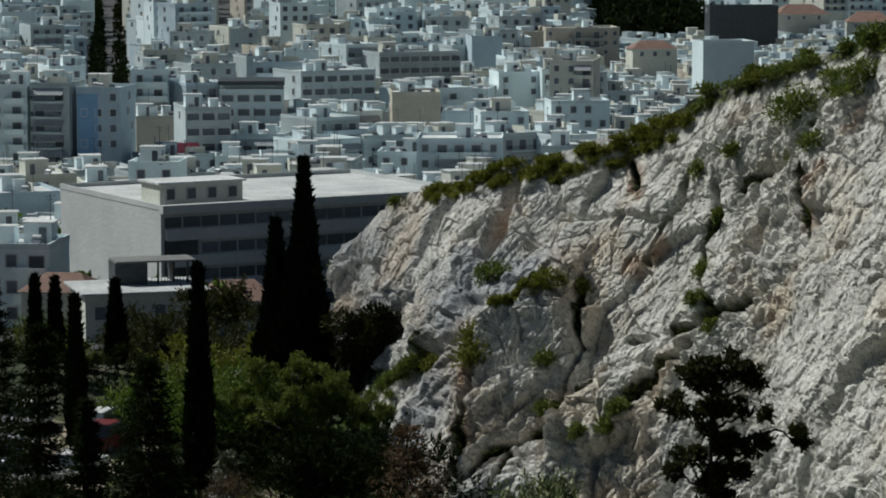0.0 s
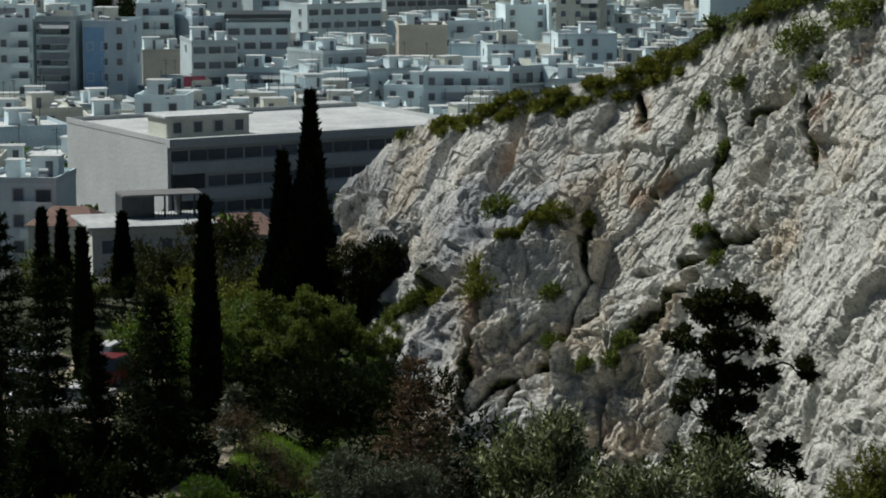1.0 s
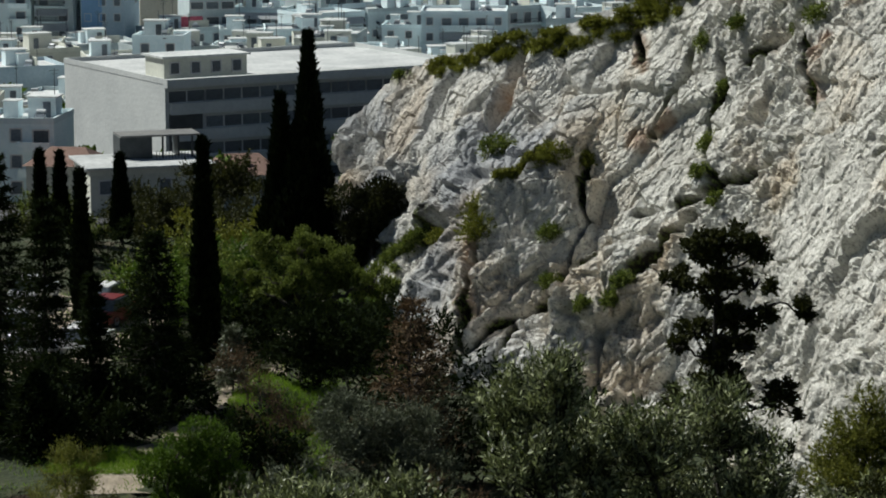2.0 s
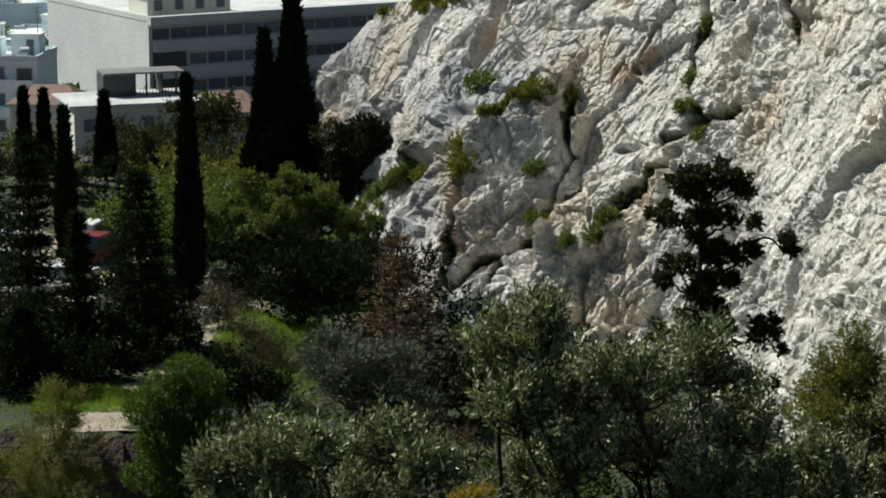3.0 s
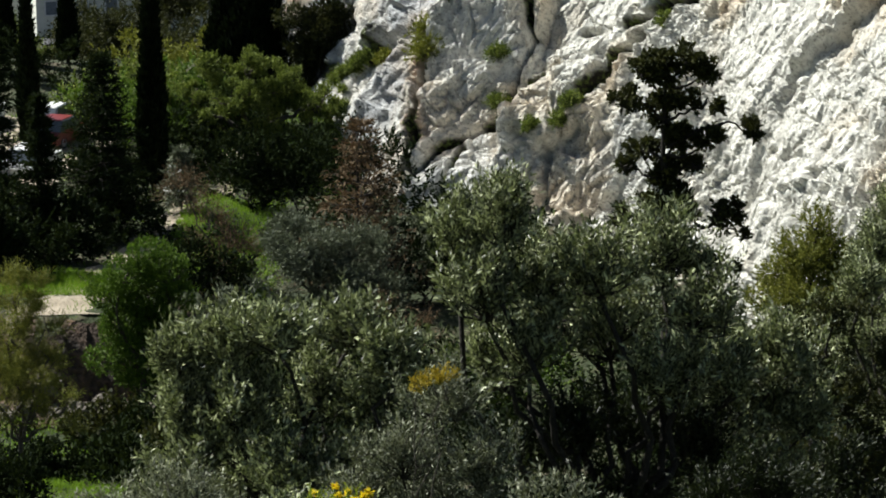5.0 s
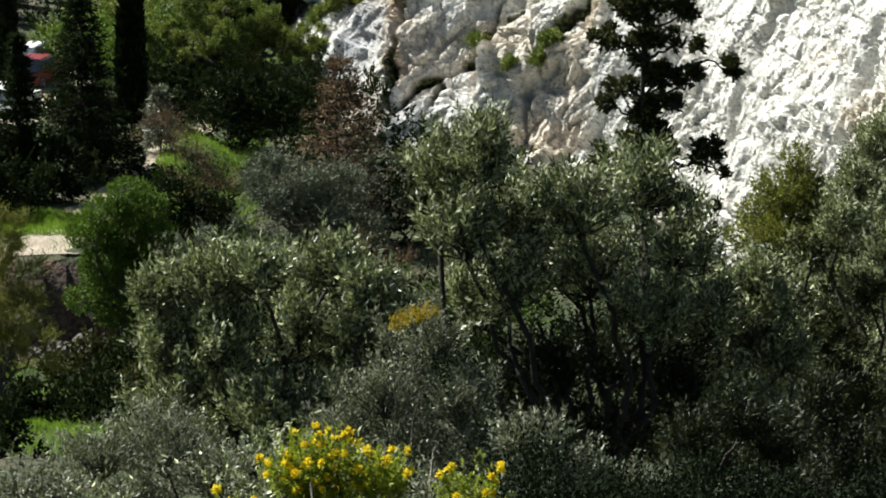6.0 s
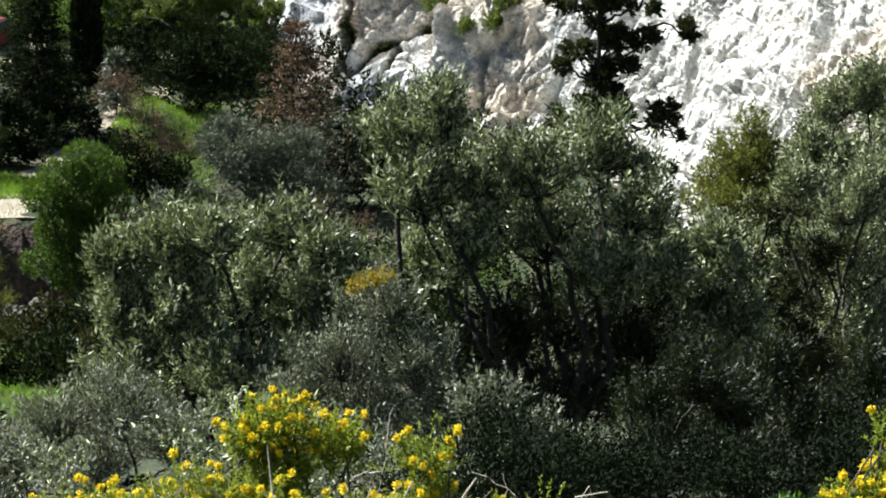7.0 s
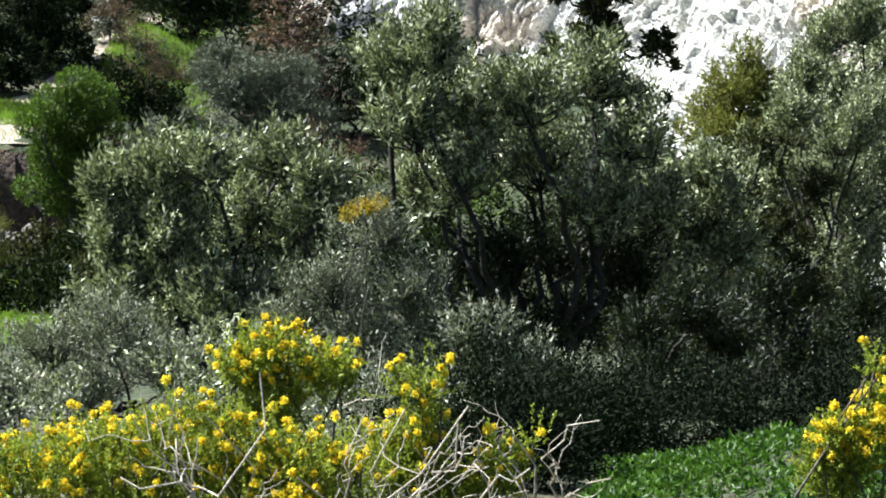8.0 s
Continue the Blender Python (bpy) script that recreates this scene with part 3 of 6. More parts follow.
def plant(name, at, lobes, label, category, leaf_mat, bark=BARK, twigs=900, per=9, twig=0.25, leaf=0.05, width=0.013, rise=0.5, open_=0.7, shell=0.5, trunk=0.07, stems=1, fork=0.35, core=0.0, group="", depth=0.6, tufts=16, leader=False, billow=0):
    """A tree or shrub: stems that fork to each lobe, and a crown of small leaves. lobes: x, height, radius across, radius up, from the spot at."""
    x, y, z = at
    foot = float(ground(x, y))
    root = thing(name, (x, y, foot), label, category, group)
    L = [(a, rng.uniform(-depth, depth) * r, h + z - foot, r, v) for a, h, r, v in lobes]
    wood = []
    top = max(l[2] for l in L)
    for i in range(stems):
        fx = fork * top * (0.7 + 0.5 * rng.random())
        mid = np.array([np.mean([l[0] for l in L]) * 0.4 + rng.normal() * 0.1 * (stems > 1), 0, fx])
        foot_at = np.array([rng.normal() * 0.06 * stems, rng.normal() * 0.05 * stems, -0.25])
        if leader:
            mid = np.array([L[1][0] * 0.5, 0, top * 0.97])
        wood.append(tube(bent(foot_at, mid, 0.015 if leader else 0.06), trunk * 1.25, trunk * (0.2 if leader else 0.8), 8))
        for l in L[i::stems]:
            c = np.array(l[:3])
            start = mid * ((l[2] - 0.35) / mid[2]) if leader else mid - [0, 0, trunk]
            wood.append(tube(bent(start, c, 0.10, 8), trunk * (0.32 if leader else 0.62), trunk * (0.12 if leader else 0.22), 6))
            for _ in range(5):
                tip = c + unit(rng.normal(size=3) + [0, 0, 0.5]) * np.array([l[3], l[3], l[4]]) * 0.85
                wood.append(tube(bent(c - [0, 0, l[4] * 0.4], tip, 0.12, 6), trunk * 0.25, trunk * 0.06, 4))
    v, f = join(wood)
    under("trunk", mesh_from("trunk", v, f, bark, None, True), root, kind="stuff" if stems > 1 else "")
    full = L
    if billow:
        full = []
        for a, b, c, r, q in L:
            for d in unit(rng.normal(size=(billow, 3)) + [0, 0, 0.5]):
                k = rng.uniform(0.36, 0.6)
                full.append((a + d[0] * r * 0.8, b + d[1] * r * 0.7, c + d[2] * q * 0.7, k * r, k * 0.85 * (r + q) / 2))
        tufts = 0
    lv, p, way, length = sprays(twigs, full, per, twig, leaf, width, rise, open_, shell, tufts)
    under("crown", mesh_from("crown", *lv, leaf_mat), root, kind="stuff")
    if core:
        pts, d = lobe_points(int(twigs * 1.2), [(a, b, c, r * core, q * core) for a, b, c, r, q in full], 0.2)
        dense = blades(pts, rng.normal(size=pts.shape), twig * 0.55, twig * 0.22)
        under("inner_foliage", mesh_from("inner_foliage", *dense, leaf_mat), root, kind="stuff")
    return root


def olive(name, at, lobes, label, category, leaf_mat, boughs=20, twigs=12, pairs=5, twig=0.27, leaf=0.082, width=0.024, trunk=0.07, fork=0.2, depth=0.9, lift=1.1, stems=1, spread=0.42):
    """An olive or wild shrub: a forked trunk, a limb to each lobe, boughs that end in upright twigs with pairs of narrow leaves."""
    x, y, z = at
    foot = float(ground(x, y))
    root = thing(name, (x, y, foot), label, category)
    L = [(a, rng.uniform(-depth, depth) * max(r, 0.3), h + z - foot - 0.45 * twig, r, v) for a, h, r, v in lobes]
    top = max(l[2] for l in L)
    wood, bases, ways = [], [], []
    forks = [np.array([rng.normal() * 0.1 * stems, rng.normal() * 0.1 * stems, fork * top * rng.uniform(0.8, 1.15)]) for _ in range(stems)]
    for i, k in enumerate(forks):
        wood.append(tube(bent((k[0] * 0.6, k[1] * 0.6, -0.25), k, 0.07), trunk * 1.3, trunk * 0.85, 8))
    for i, l in enumerate(L):
        c, k = np.array(l[:3]), forks[i % stems]
        size = np.array([l[3], l[3], l[4]])
        low = c - [0, 0, 0.7 * l[4]]
        line = bent(k - [0, 0, trunk], low, 0.09, 9)
        line[1:-1] += np.outer(np.sin(np.linspace(0, np.pi, 9))[1:-1], [0, 0, -0.08 * np.linalg.norm(low - k)])
        wood.append(tube(line, trunk * 0.6, trunk * 0.26, 6))
        d = unit(rng.normal(size=(boughs, 3)) + [0, 0, 0.35])
        for e in d:
            tip = c + e * size * rng.uniform(0.45, 1.1)
            bough = bent(low, tip, 0.12, 5)
            wood.append(tube(bough, trunk * 0.2, 0.004, 4))
            t = rng.uniform(0.2, 1.0, twigs)
            base = np.stack([np.interp(t, np.linspace(0, 1, 5), bough[:, n]) for n in range(3)], -1) + rng.normal(size=(twigs, 3)) * 0.03
            way = unit(e * 0.45 + np.array([0, 0, lift]) + spread * rng.normal(size=(twigs, 3)))
            bases.append(base)
            ways.append(way * (twig * rng.uniform(0.5, 1.3, twigs))[:, None])
    b, w = np.concatenate(bases), np.concatenate(ways)
    n = 2 * pairs
    B, W = np.repeat(b, n, 0), np.repeat(w, n, 0)
    t = np.tile(np.repeat(np.linspace(0.12, 1, pairs), 2), len(b))
    side = unit(np.cross(unit(W), rng.normal(size=W.shape)))
    v, f = join(wood)
    under("trunk", mesh_from("trunk", v, f, DARKBARK, None, True), root, kind="stuff" if stems > 1 else "")
    k = len(B)
    under("crown", mesh_from("crown", *blades(B + W * t[:, None], unit(W) + 0.75 * side + 0.2 * rng.normal(size=W.shape), leaf * rng.uniform(0.65, 1.3, k), width * rng.uniform(0.7, 1.3, k)), leaf_mat), root, kind="stuff")
    return root


def cypress(x, y, top, radius, label, twigs=5200, sway=0.0, foot=None):
    """A narrow column of upright sprays round one trunk."""
    z0 = float(ground(x, y)) if foot is None else foot
    h = top - z0
    root = thing("cypress_tree", (x, y, z0), label, "tree", "cypresses on the terrace")
    under("trunk", mesh_from("trunk", *tube(bent((0, 0, -0.3), (0, 0, h * 0.9), 0.01), radius * 0.22, 0.03, 8), DARKBARK, None, True), root)
    t = rng.random(twigs) ** 0.85
    prof = radius * np.minimum(1, 0.03 + 1.35 * (1 - t)) ** 1.1 * np.minimum(1, 0.75 + 2.0 * t)
    a = rng.random(twigs) * 2 * np.pi
    lump = 1 + 0.30 * fbm(np.stack([np.cos(a) * 1.5, np.sin(a) * 1.5, t * h * 0.55 + x], -1), 3)
    r = prof * lump * (0.45 + 0.55 * rng.random(twigs) ** 0.5)
    base = np.stack([r * np.cos(a), r * np.sin(a), 0.015 * h + t * h * 0.965], -1)
    way = np.stack([np.cos(a) * 0.35, np.sin(a) * 0.35, np.ones(twigs)], -1) + 0.25 * rng.normal(size=(twigs, 3))
    under("crown", mesh_from("crown", *blades(base, way, 0.5 * (0.6 + 0.7 * rng.random(twigs)), 0.2), CYPRESS_AND_SHADE), root, kind="stuff")
    return root


def conifer(name, x, y, top, radius, label, mat, tiers=16, arms=9, foot=None, bare=0.12, bark=DARKBARK, droop=-0.12, needles=8):
    """A cone of tiers of branches, each with hanging sprays of needles."""
    z0 = float(ground(x, y)) if foot is None else foot
    h = top - z0
    root = thing(name, (x, y, z0), label, "tree")
    wood = [tube(bent((0, 0, -0.3), (0, 0, h), 0.012, 10), 0.017 * h, 0.015, 8)]
    bases, ways = [], []
    for i in range(tiers):
        t = bare + (1 - bare) * (i + rng.random() * 0.6) / tiers
        reach = radius * (1 - t) ** 0.75 + 0.12
        for j in range(arms):
            a = 2 * np.pi * (j + rng.random() * 0.7) / arms + i * 1.3
            d = np.array([np.cos(a), np.sin(a), droop + 0.35 * t])
            rr = reach * rng.uniform(0.55, 1.15)
            s = np.array([0, 0, t * h])
            e = s + d * rr
            wood.append(tube(bent(s, e, 0.05, 4), 0.028 * rr + 0.008, 0.006, 4))
            k = int(needles * (2 + rr * 2.5))
            q = rng.random(k) ** 0.7
            b = s + (e - s) * q[:, None] + rng.normal(size=(k, 3)) * np.array([0.13, 0.13, 0.06]) * rr
            bases.append(b)
            ways.append(d * 0.8 + rng.normal(size=(k, 3)) * 0.6)
    v, f = join(wood)
    under("trunk", mesh_from("trunk", v, f, bark, None, True), root)
    b, w = np.concatenate(bases), np.concatenate(ways)
    under("crown", mesh_from("crown", *blades(b, w, 0.32 * (0.6 + 0.8 * rng.random(len(b))), 0.075), mat), root, kind="stuff")
    return root


# cypresses and dark conifers on the terrace
cypress(-7.3, 146, 47.4, 1.5, "tall dark green cypress beside the cliff", 9000)
cypress(-8.75, 145.4, 44.2, 1.25, "dark cypress leaning against a taller one", 6000)
cypress(-7.9, 145, 42.6, 2.0, "lower dark cypress of a clump", 6500)
cypress(-11.5, 130, 43.7, 0.62, "slender dark green cypress above the path", 6000)
cypress(-18.6, 140, 40.8, 0.45, "thin dark cypress with a bare tip", 4200)
cypress(-23.1, 165, 38.4, 0.4, "small dark cypress before a house", 3500)
cypress(-19.5, 165, 38.3, 0.55, "short full cypress before a house", 3800)
cypress(-24.0, 163, 38.8, 0.38, "small dark cypress among conifers", 3000)
for x, y, top, r in ((-17.3, 118, 42.8, 1.9), (-20.6, 126, 43.6, 2.5), (-12.6, 118, 41.2, 2.4), (-14.5, 112, 40.6, 1.0), (-19.0, 110, 38.7, 2.1), (-16.3, 108, 37.4, 1.5)):
    conifer("conifer_tree", x, y, top, r, "dark green layered conifer on the terrace", CONIFER_AND_SHADE, tiers=20, arms=10)
conifer("withered_conifer", -1.42, 112, 39.6, 3.0, "withered rust-brown conifer at the foot of the cliff", BROWN, tiers=18, arms=7, needles=5, bare=0.05, droop=-0.02)
conifer("grey_conifer", -9.6, 122, 36.4, 1.0, "small grey half-dead conifer beside the outcrop", GREY, tiers=12, arms=7, needles=6)

# broad trees behind the terrace
plant("pine_tree", (-6.70, 138, 31.46), [(-2.47, 5.63, 1.25, 0.78), (-0.50, 5.77, 1.12, 0.72), (1.19, 4.90, 1.39, 0.84), (-3.63, 4.05, 1.25, 0.78), (-1.65, 4.34, 1.39, 0.89), (0.04, 3.76, 1.53, 0.89), (2.88, 3.75, 1.39, 0.98), (-2.81, 2.47, 1.25, 0.84), (-0.54, 2.6, 1.5, 0.8), (3.71, 2.31, 0.98, 0.98)], "broad green pine with a sunlit top", "tree", PINE, tufts=14, shell=0.5, twigs=6500, per=8, twig=0.26, leaf=0.17, width=0.05, rise=1.0, trunk=0.28, core=0.75, depth=0.9)
# The pine's shaded lower crown, painted as near-black leaves.
plant("dark_shrub_tree", (-6.2, 134.5, 31.4), [(-0.8, 1.7, 2.0, 1.3), (1.9, 1.6, 1.9, 1.4), (-2.6, 1.2, 1.5, 1.1), (3.4, 1.6, 1.2, 1.2), (0.6, 0.6, 2.4, 1.1)], "shaded underside of a broad pine, put into dark leaves", "tree", CONIFER_AND_SHADE, tufts=14, shell=0.4, twigs=1900, per=7, twig=0.35, leaf=0.22, width=0.08, trunk=0.12, core=0.85)
plant("dark_shrub_tree", (-4.27, 144, 35.64), [(-0.27, 2.98, 1.60, 1.02), (1.20, 2.68, 1.16, 1.02), (-0.87, 1.64, 1.31, 1.02), (0.89, 1.34, 1.45, 0.87), (0.0, 0.3, 1.7, 1.0)], "dense dark green tree under the cliff", "tree", JUNIPER, billow=4, shell=0.7, twigs=2600, per=7, twig=0.35, leaf=0.2, width=0.07, trunk=0.2, core=0.85)
for x, y, z, r in ((-19.2, 185, 31.6, 1.9), (-16.9, 185, 31.2, 1.9), (-14.3, 180, 30.9, 2.3), (-21.5, 182, 29.7, 1.7), (-24.1, 185, 30.1, 1.6), (-14.6, 188, 33.7, 1.7), (-25.6, 183, 29.8, 1.5), (-16.5, 190, 33.0, 1.8), (-18.8, 176, 29.9, 1.8), (-12.0, 184, 32.0, 2.0), (-28.0, 188, 30.5, 2.0), (-22.5, 200, 29.8, 2.2), (-29.5, 205, 28.6, 2.2), (-12.2, 172, 31.0, 1.6)):
    plant("small_tree", (x, y, z - 3), [(0, 3, r, r * 0.8), (r * 0.6, 2.4, r * 0.7, r * 0.6), (-r * 0.6, 2.2, r * 0.7, r * 0.6)], "small olive-green tree behind the terrace", "tree", rng.choice([PINE, JUNIPER, JUNIPER]), twigs=560, per=7, twig=0.5, leaf=0.28, width=0.1, trunk=0.14, core=0.7, group="trees behind the terrace")
plant("golden_shrub", (-11.0, 166, 31), [(0, 2.6, 1.5, 1.1), (0.9, 2.0, 1.0, 0.9)], "golden-green shrub beside the cypresses", "shrub", GOLDEN, twigs=700, per=8, twig=0.5, leaf=0.22, width=0.08, trunk=0.1, core=0.45)
plant("round_tree", (-9.07, 98, 32.13), [(0.21, 4.85, 0.89, 0.63), (-0.62, 4.22, 0.89, 0.69), (0.91, 4.32, 0.75, 0.75), (-1.34, 3.49, 0.79, 0.69), (-0.03, 3.38, 1.19, 0.89), (1.09, 3.27, 0.69, 0.79), (-0.56, 2.12, 1.19, 0.99), (-1.61, 1.07, 0.69, 0.49), (0.45, 1.91, 0.89, 1.19), (-0.2, 0.6, 1.1, 0.8)], "rounded bright green tree beside the dirt path", "tree", SHRUB, tufts=0, shell=0.6, twigs=6000, per=8, twig=0.16, leaf=0.11, width=0.045, rise=0.9, trunk=0.14, core=0.7, depth=0.6)
plant("pale_pine", (-8.49, 60, 41.24), [(-0.01, 3.65, 0.61, 0.42), (0.73, 3.13, 0.48, 0.42), (-0.16, 2.61, 0.73, 0.61), (0.57, 2.09, 0.67, 0.55), (-0.08, 1.31, 0.85, 0.61), (0.92, 1.18, 0.48, 0.48), (-0.9, 2.2, 0.8, 0.8)], "pale feathery pine on the slope", "tree", PALE, tufts=12, twigs=3400, per=12, twig=0.3, leaf=0.1, width=0.014, trunk=0.07, shell=0.3, rise=0.7)
plant("grey_shrub", (-3.42, 108, 32.3), [(0.02, 2.31, 1.96, 1.31), (1.81, 1.61, 1.96, 1.31), (-1.3, 3.69, 0.87, 0.87)], "grey-leaved shrub thicket in the gully", "shrub", GREY, twigs=2600, per=8, twig=0.5, leaf=0.16, width=0.05, trunk=0.1, core=0.5)
plant("dry_shrub", (-6.91, 110, 31.8), [(0.04, 2.35, 1.22, 1.56), (-0.61, 3.99, 0.89, 1.11), (-1.5, 4.92, 0.78, 1.33)], "dry brownish shrub beside the path", "shrub", BROWN, twigs=900, per=7, twig=0.5, leaf=0.12, width=0.035, trunk=0.08, shell=0.2)
plant("dry_shrub", (-0.6, 104, 31.0), [(0.0, 1.6, 1.5, 1.0), (1.2, 1.2, 1.2, 0.8), (-1.6, 1.0, 1.4, 0.8)], "dark dry thicket at the foot of the cliff", "shrub", BROWN, twigs=1100, per=7, twig=0.5, leaf=0.14, width=0.04, trunk=0.08, shell=0.2)

# trees between the viewer's slope and the cliff
plant("juniper_tree", (5.72, 55, 45.68), [(-0.15, 5.29, 0.53, 0.31), (-0.71, 5.17, 0.36, 0.24), (0.47, 5.17, 0.31, 0.22), (-1.10, 4.54, 0.47, 0.18), (-0.36, 4.43, 0.44, 0.27), (0.37, 4.48, 0.31, 0.20), (0.67, 3.83, 0.38, 0.18), (1.40, 3.96, 0.27, 0.18), (-0.12, 3.74, 0.42, 0.27), (-0.80, 3.51, 0.36, 0.18), (-1.13, 3.22, 0.22, 0.13), (-0.22, 3.04, 0.42, 0.29), (0.34, 3.22, 0.31, 0.20), (-0.10, 2.35, 0.49, 0.29), (0.82, 2.23, 0.40, 0.22), (1.28, 1.85, 0.22, 0.20), (-1.23, 2.18, 0.31, 0.18), (-0.54, 1.82, 0.49, 0.29), (0.83, 1.29, 0.31, 0.27), (0.04, 1.18, 0.56, 0.33)], "dark open-branched juniper tree before the cliff", "tree", JUNIPER, DARKBARK, twigs=4400, per=9, twig=0.12, leaf=0.085, width=0.05, trunk=0.13, shell=0.1, depth=0.9, leader=True, tufts=8)
plant("pine_tree", (10.68, 70, 41.72), [(0.08, 2.63, 0.49, 0.49), (-0.19, 1.96, 0.85, 0.49), (0.62, 1.65, 0.85, 0.57), (-0.69, 1.22, 0.71, 0.49), (0.05, 0.91, 1.13, 0.64), (-1.12, 0.55, 0.57, 0.42), (0.95, 0.44, 0.85, 0.57), (0.0, -0.5, 1.3, 0.8), (0.5, -1.6, 1.3, 0.9)], "bushy yellow-green young pine below the cliff", "tree", PALE, DARKBARK, tufts=0, shell=0.45, twigs=5200, per=8, twig=0.24, leaf=0.13, width=0.035, rise=1.1, trunk=0.12, core=0.7)
olive("olive_tree", (9.67, 50, 47.35), [(-0.37, 1.77, 0.76, 0.61), (0.24, 2.14, 0.61, 0.61), (-0.88, 1.19, 0.40, 0.45), (-0.03, 0.86, 0.81, 0.61), (0.5, 0.2, 0.8, 0.6), (-0.3, -0.4, 0.9, 0.6)], "grey-green olive tree behind a young pine", "tree", OLIVE, boughs=34, twigs=16, pairs=5, leaf=0.09, width=0.03)

# olives and shrubs on the near slope
olive("olive_tree", (2.21, 26, 51.11), [(-1.61, 3.03, 0.34, 0.32), (-1.24, 3.28, 0.18, 0.32), (-1.37, 2.59, 0.50, 0.42), (-0.78, 2.63, 0.45, 0.37), (-0.29, 2.74, 0.42, 0.32), (0.36, 2.87, 0.53, 0.32), (0.63, 2.39, 0.50, 0.42), (-0.94, 2.02, 0.63, 0.37), (-0.12, 2.07, 0.63, 0.47), (0.42, 1.78, 0.53, 0.42), (-1.25, 1.75, 0.5, 0.4), (1.0, 1.65, 0.45, 0.4)], "large silvery green olive tree with dark limbs", "tree", OLIVE, boughs=24, twigs=13, trunk=0.085, fork=0.22)
# Dark leaves stand in for the shade inside the large olive's crown.
olive("olive_shrub", (2.25, 26.4, 51.1), [(-0.45, 1.1, 0.55, 0.35), (0.65, 1.0, 0.5, 0.35), (0.1, 1.05, 0.5, 0.35), (-0.85, 0.8, 0.5, 0.3), (0.75, 0.55, 0.5, 0.3), (0.0, 0.45, 0.6, 0.35)], "shaded hollow of an olive crown, put into dark leaves", "shrub", SHADED_OLIVE, boughs=22, twigs=12, trunk=0.04, stems=2)
olive("olive_shrub", (3.56, 27, 51.17), [(-0.26, 1.49, 0.49, 0.38), (0.31, 1.60, 0.41, 0.33), (0.04, 1.08, 0.60, 0.44), (0.55, 0.95, 0.33, 0.38), (-0.30, 0.61, 0.49, 0.33), (0.2, 0.3, 0.6, 0.4)], "silvery wild olive bush beside a large olive", "shrub", OLIVE, boughs=24, twigs=12, trunk=0.05, stems=2)
olive("olive_tree", (-0.93, 24, 51.90), [(-0.66, 1.75, 0.39, 0.24), (-0.11, 1.90, 0.39, 0.22), (0.49, 1.81, 0.39, 0.24), (0.89, 1.68, 0.24, 0.22), (-0.52, 1.23, 0.53, 0.34), (0.23, 1.22, 0.58, 0.39), (-1.04, 1.55, 0.17, 0.17), (-0.89, 0.76, 0.48, 0.34), (-0.04, 0.69, 0.58, 0.39), (0.7, 1.2, 0.4, 0.35), (-0.5, 0.4, 0.5, 0.35), (0.55, 0.6, 0.5, 0.4), (-1.1, 0.35, 0.4, 0.35), (-0.95, 1.15, 0.35, 0.3)], "broad low olive tree with silvery leaves", "tree", OLIVE, boughs=24, twigs=13, twig=0.24, leaf=0.075, trunk=0.06, stems=2)
olive("silver_shrub", (0.30, 21, 52.80), [(0.10, 1.12, 0.38, 0.23), (-0.26, 0.75, 0.38, 0.28), (0.32, 0.70, 0.38, 0.30), (-0.53, 0.38, 0.38, 0.25), (0.05, 0.28, 0.47, 0.25), (0.5, 0.2, 0.4, 0.3)], "fine-leaved silver-grey shrub between two olives", "shrub", SILVER, boughs=26, twigs=13, twig=0.2, leaf=0.05, width=0.012, trunk=0.03, stems=3)
olive("silver_shrub", (-1.63, 19, 53.26), [(-0.35, 0.43, 0.35, 0.27), (0.10, 0.61, 0.38, 0.25), (-0.68, 0.05, 0.27, 0.19), (0.49, 0.29, 0.42, 0.29), (-0.12, 0.04, 0.46, 0.23), (-1.0, -0.25, 0.3, 0.2)], "silver-grey leafy shrub on the slope", "shrub", SILVER, boughs=28, twigs=13, twig=0.17, leaf=0.046, width=0.011, trunk=0.025, stems=3)
olive("silver_shrub", (1.30, 17, 53.85), [(-0.33, 0.60, 0.21, 0.14), (-0.04, 0.35, 0.27, 0.21), (0.33, 0.11, 0.24, 0.17), (-0.33, 0.20, 0.27, 0.21), (0.0, -0.1, 0.4, 0.2)], "pale silver shrub under the large olive", "shrub", SILVER, boughs=26, twigs=13, twig=0.14, leaf=0.046, width=0.015, trunk=0.022, stems=3)
plant("juniper_shrub", (5.04, 30, 50.44), [(-0.18, 1.78, 0.33, 0.18), (0.41, 1.32, 0.33, 0.18), (-0.42, 1.26, 0.30, 0.24), (-0.03, 0.93, 0.42, 0.24), (0.18, 0.53, 0.36, 0.21), (-0.66, 0.68, 0.24, 0.18), (0.0, 0.0, 0.6, 0.4)], "dark yellow-green juniper among the olives", "shrub", JUNIPER, DARKBARK, twigs=2200, per=10, twig=0.12, leaf=0.05, width=0.02, trunk=0.06, shell=0.25, core=0.5)
olive("olive_tree", (6.44, 34, 49.01), [(-0.08, 2.54, 0.52, 0.34), (-0.59, 2.69, 0.27, 0.27), (0.27, 2.75, 0.27, 0.41), (0.09, 1.73, 0.41, 0.48), (-0.10, 0.83, 0.48, 0.55), (0.40, 1.05, 0.27, 0.55), (0.7, 2.2, 0.5, 0.6)], "grey-green olive tree at the side of the slope", "tree", OLIVE, boughs=24, twigs=13, leaf=0.075, width=0.024, trunk=0.07)
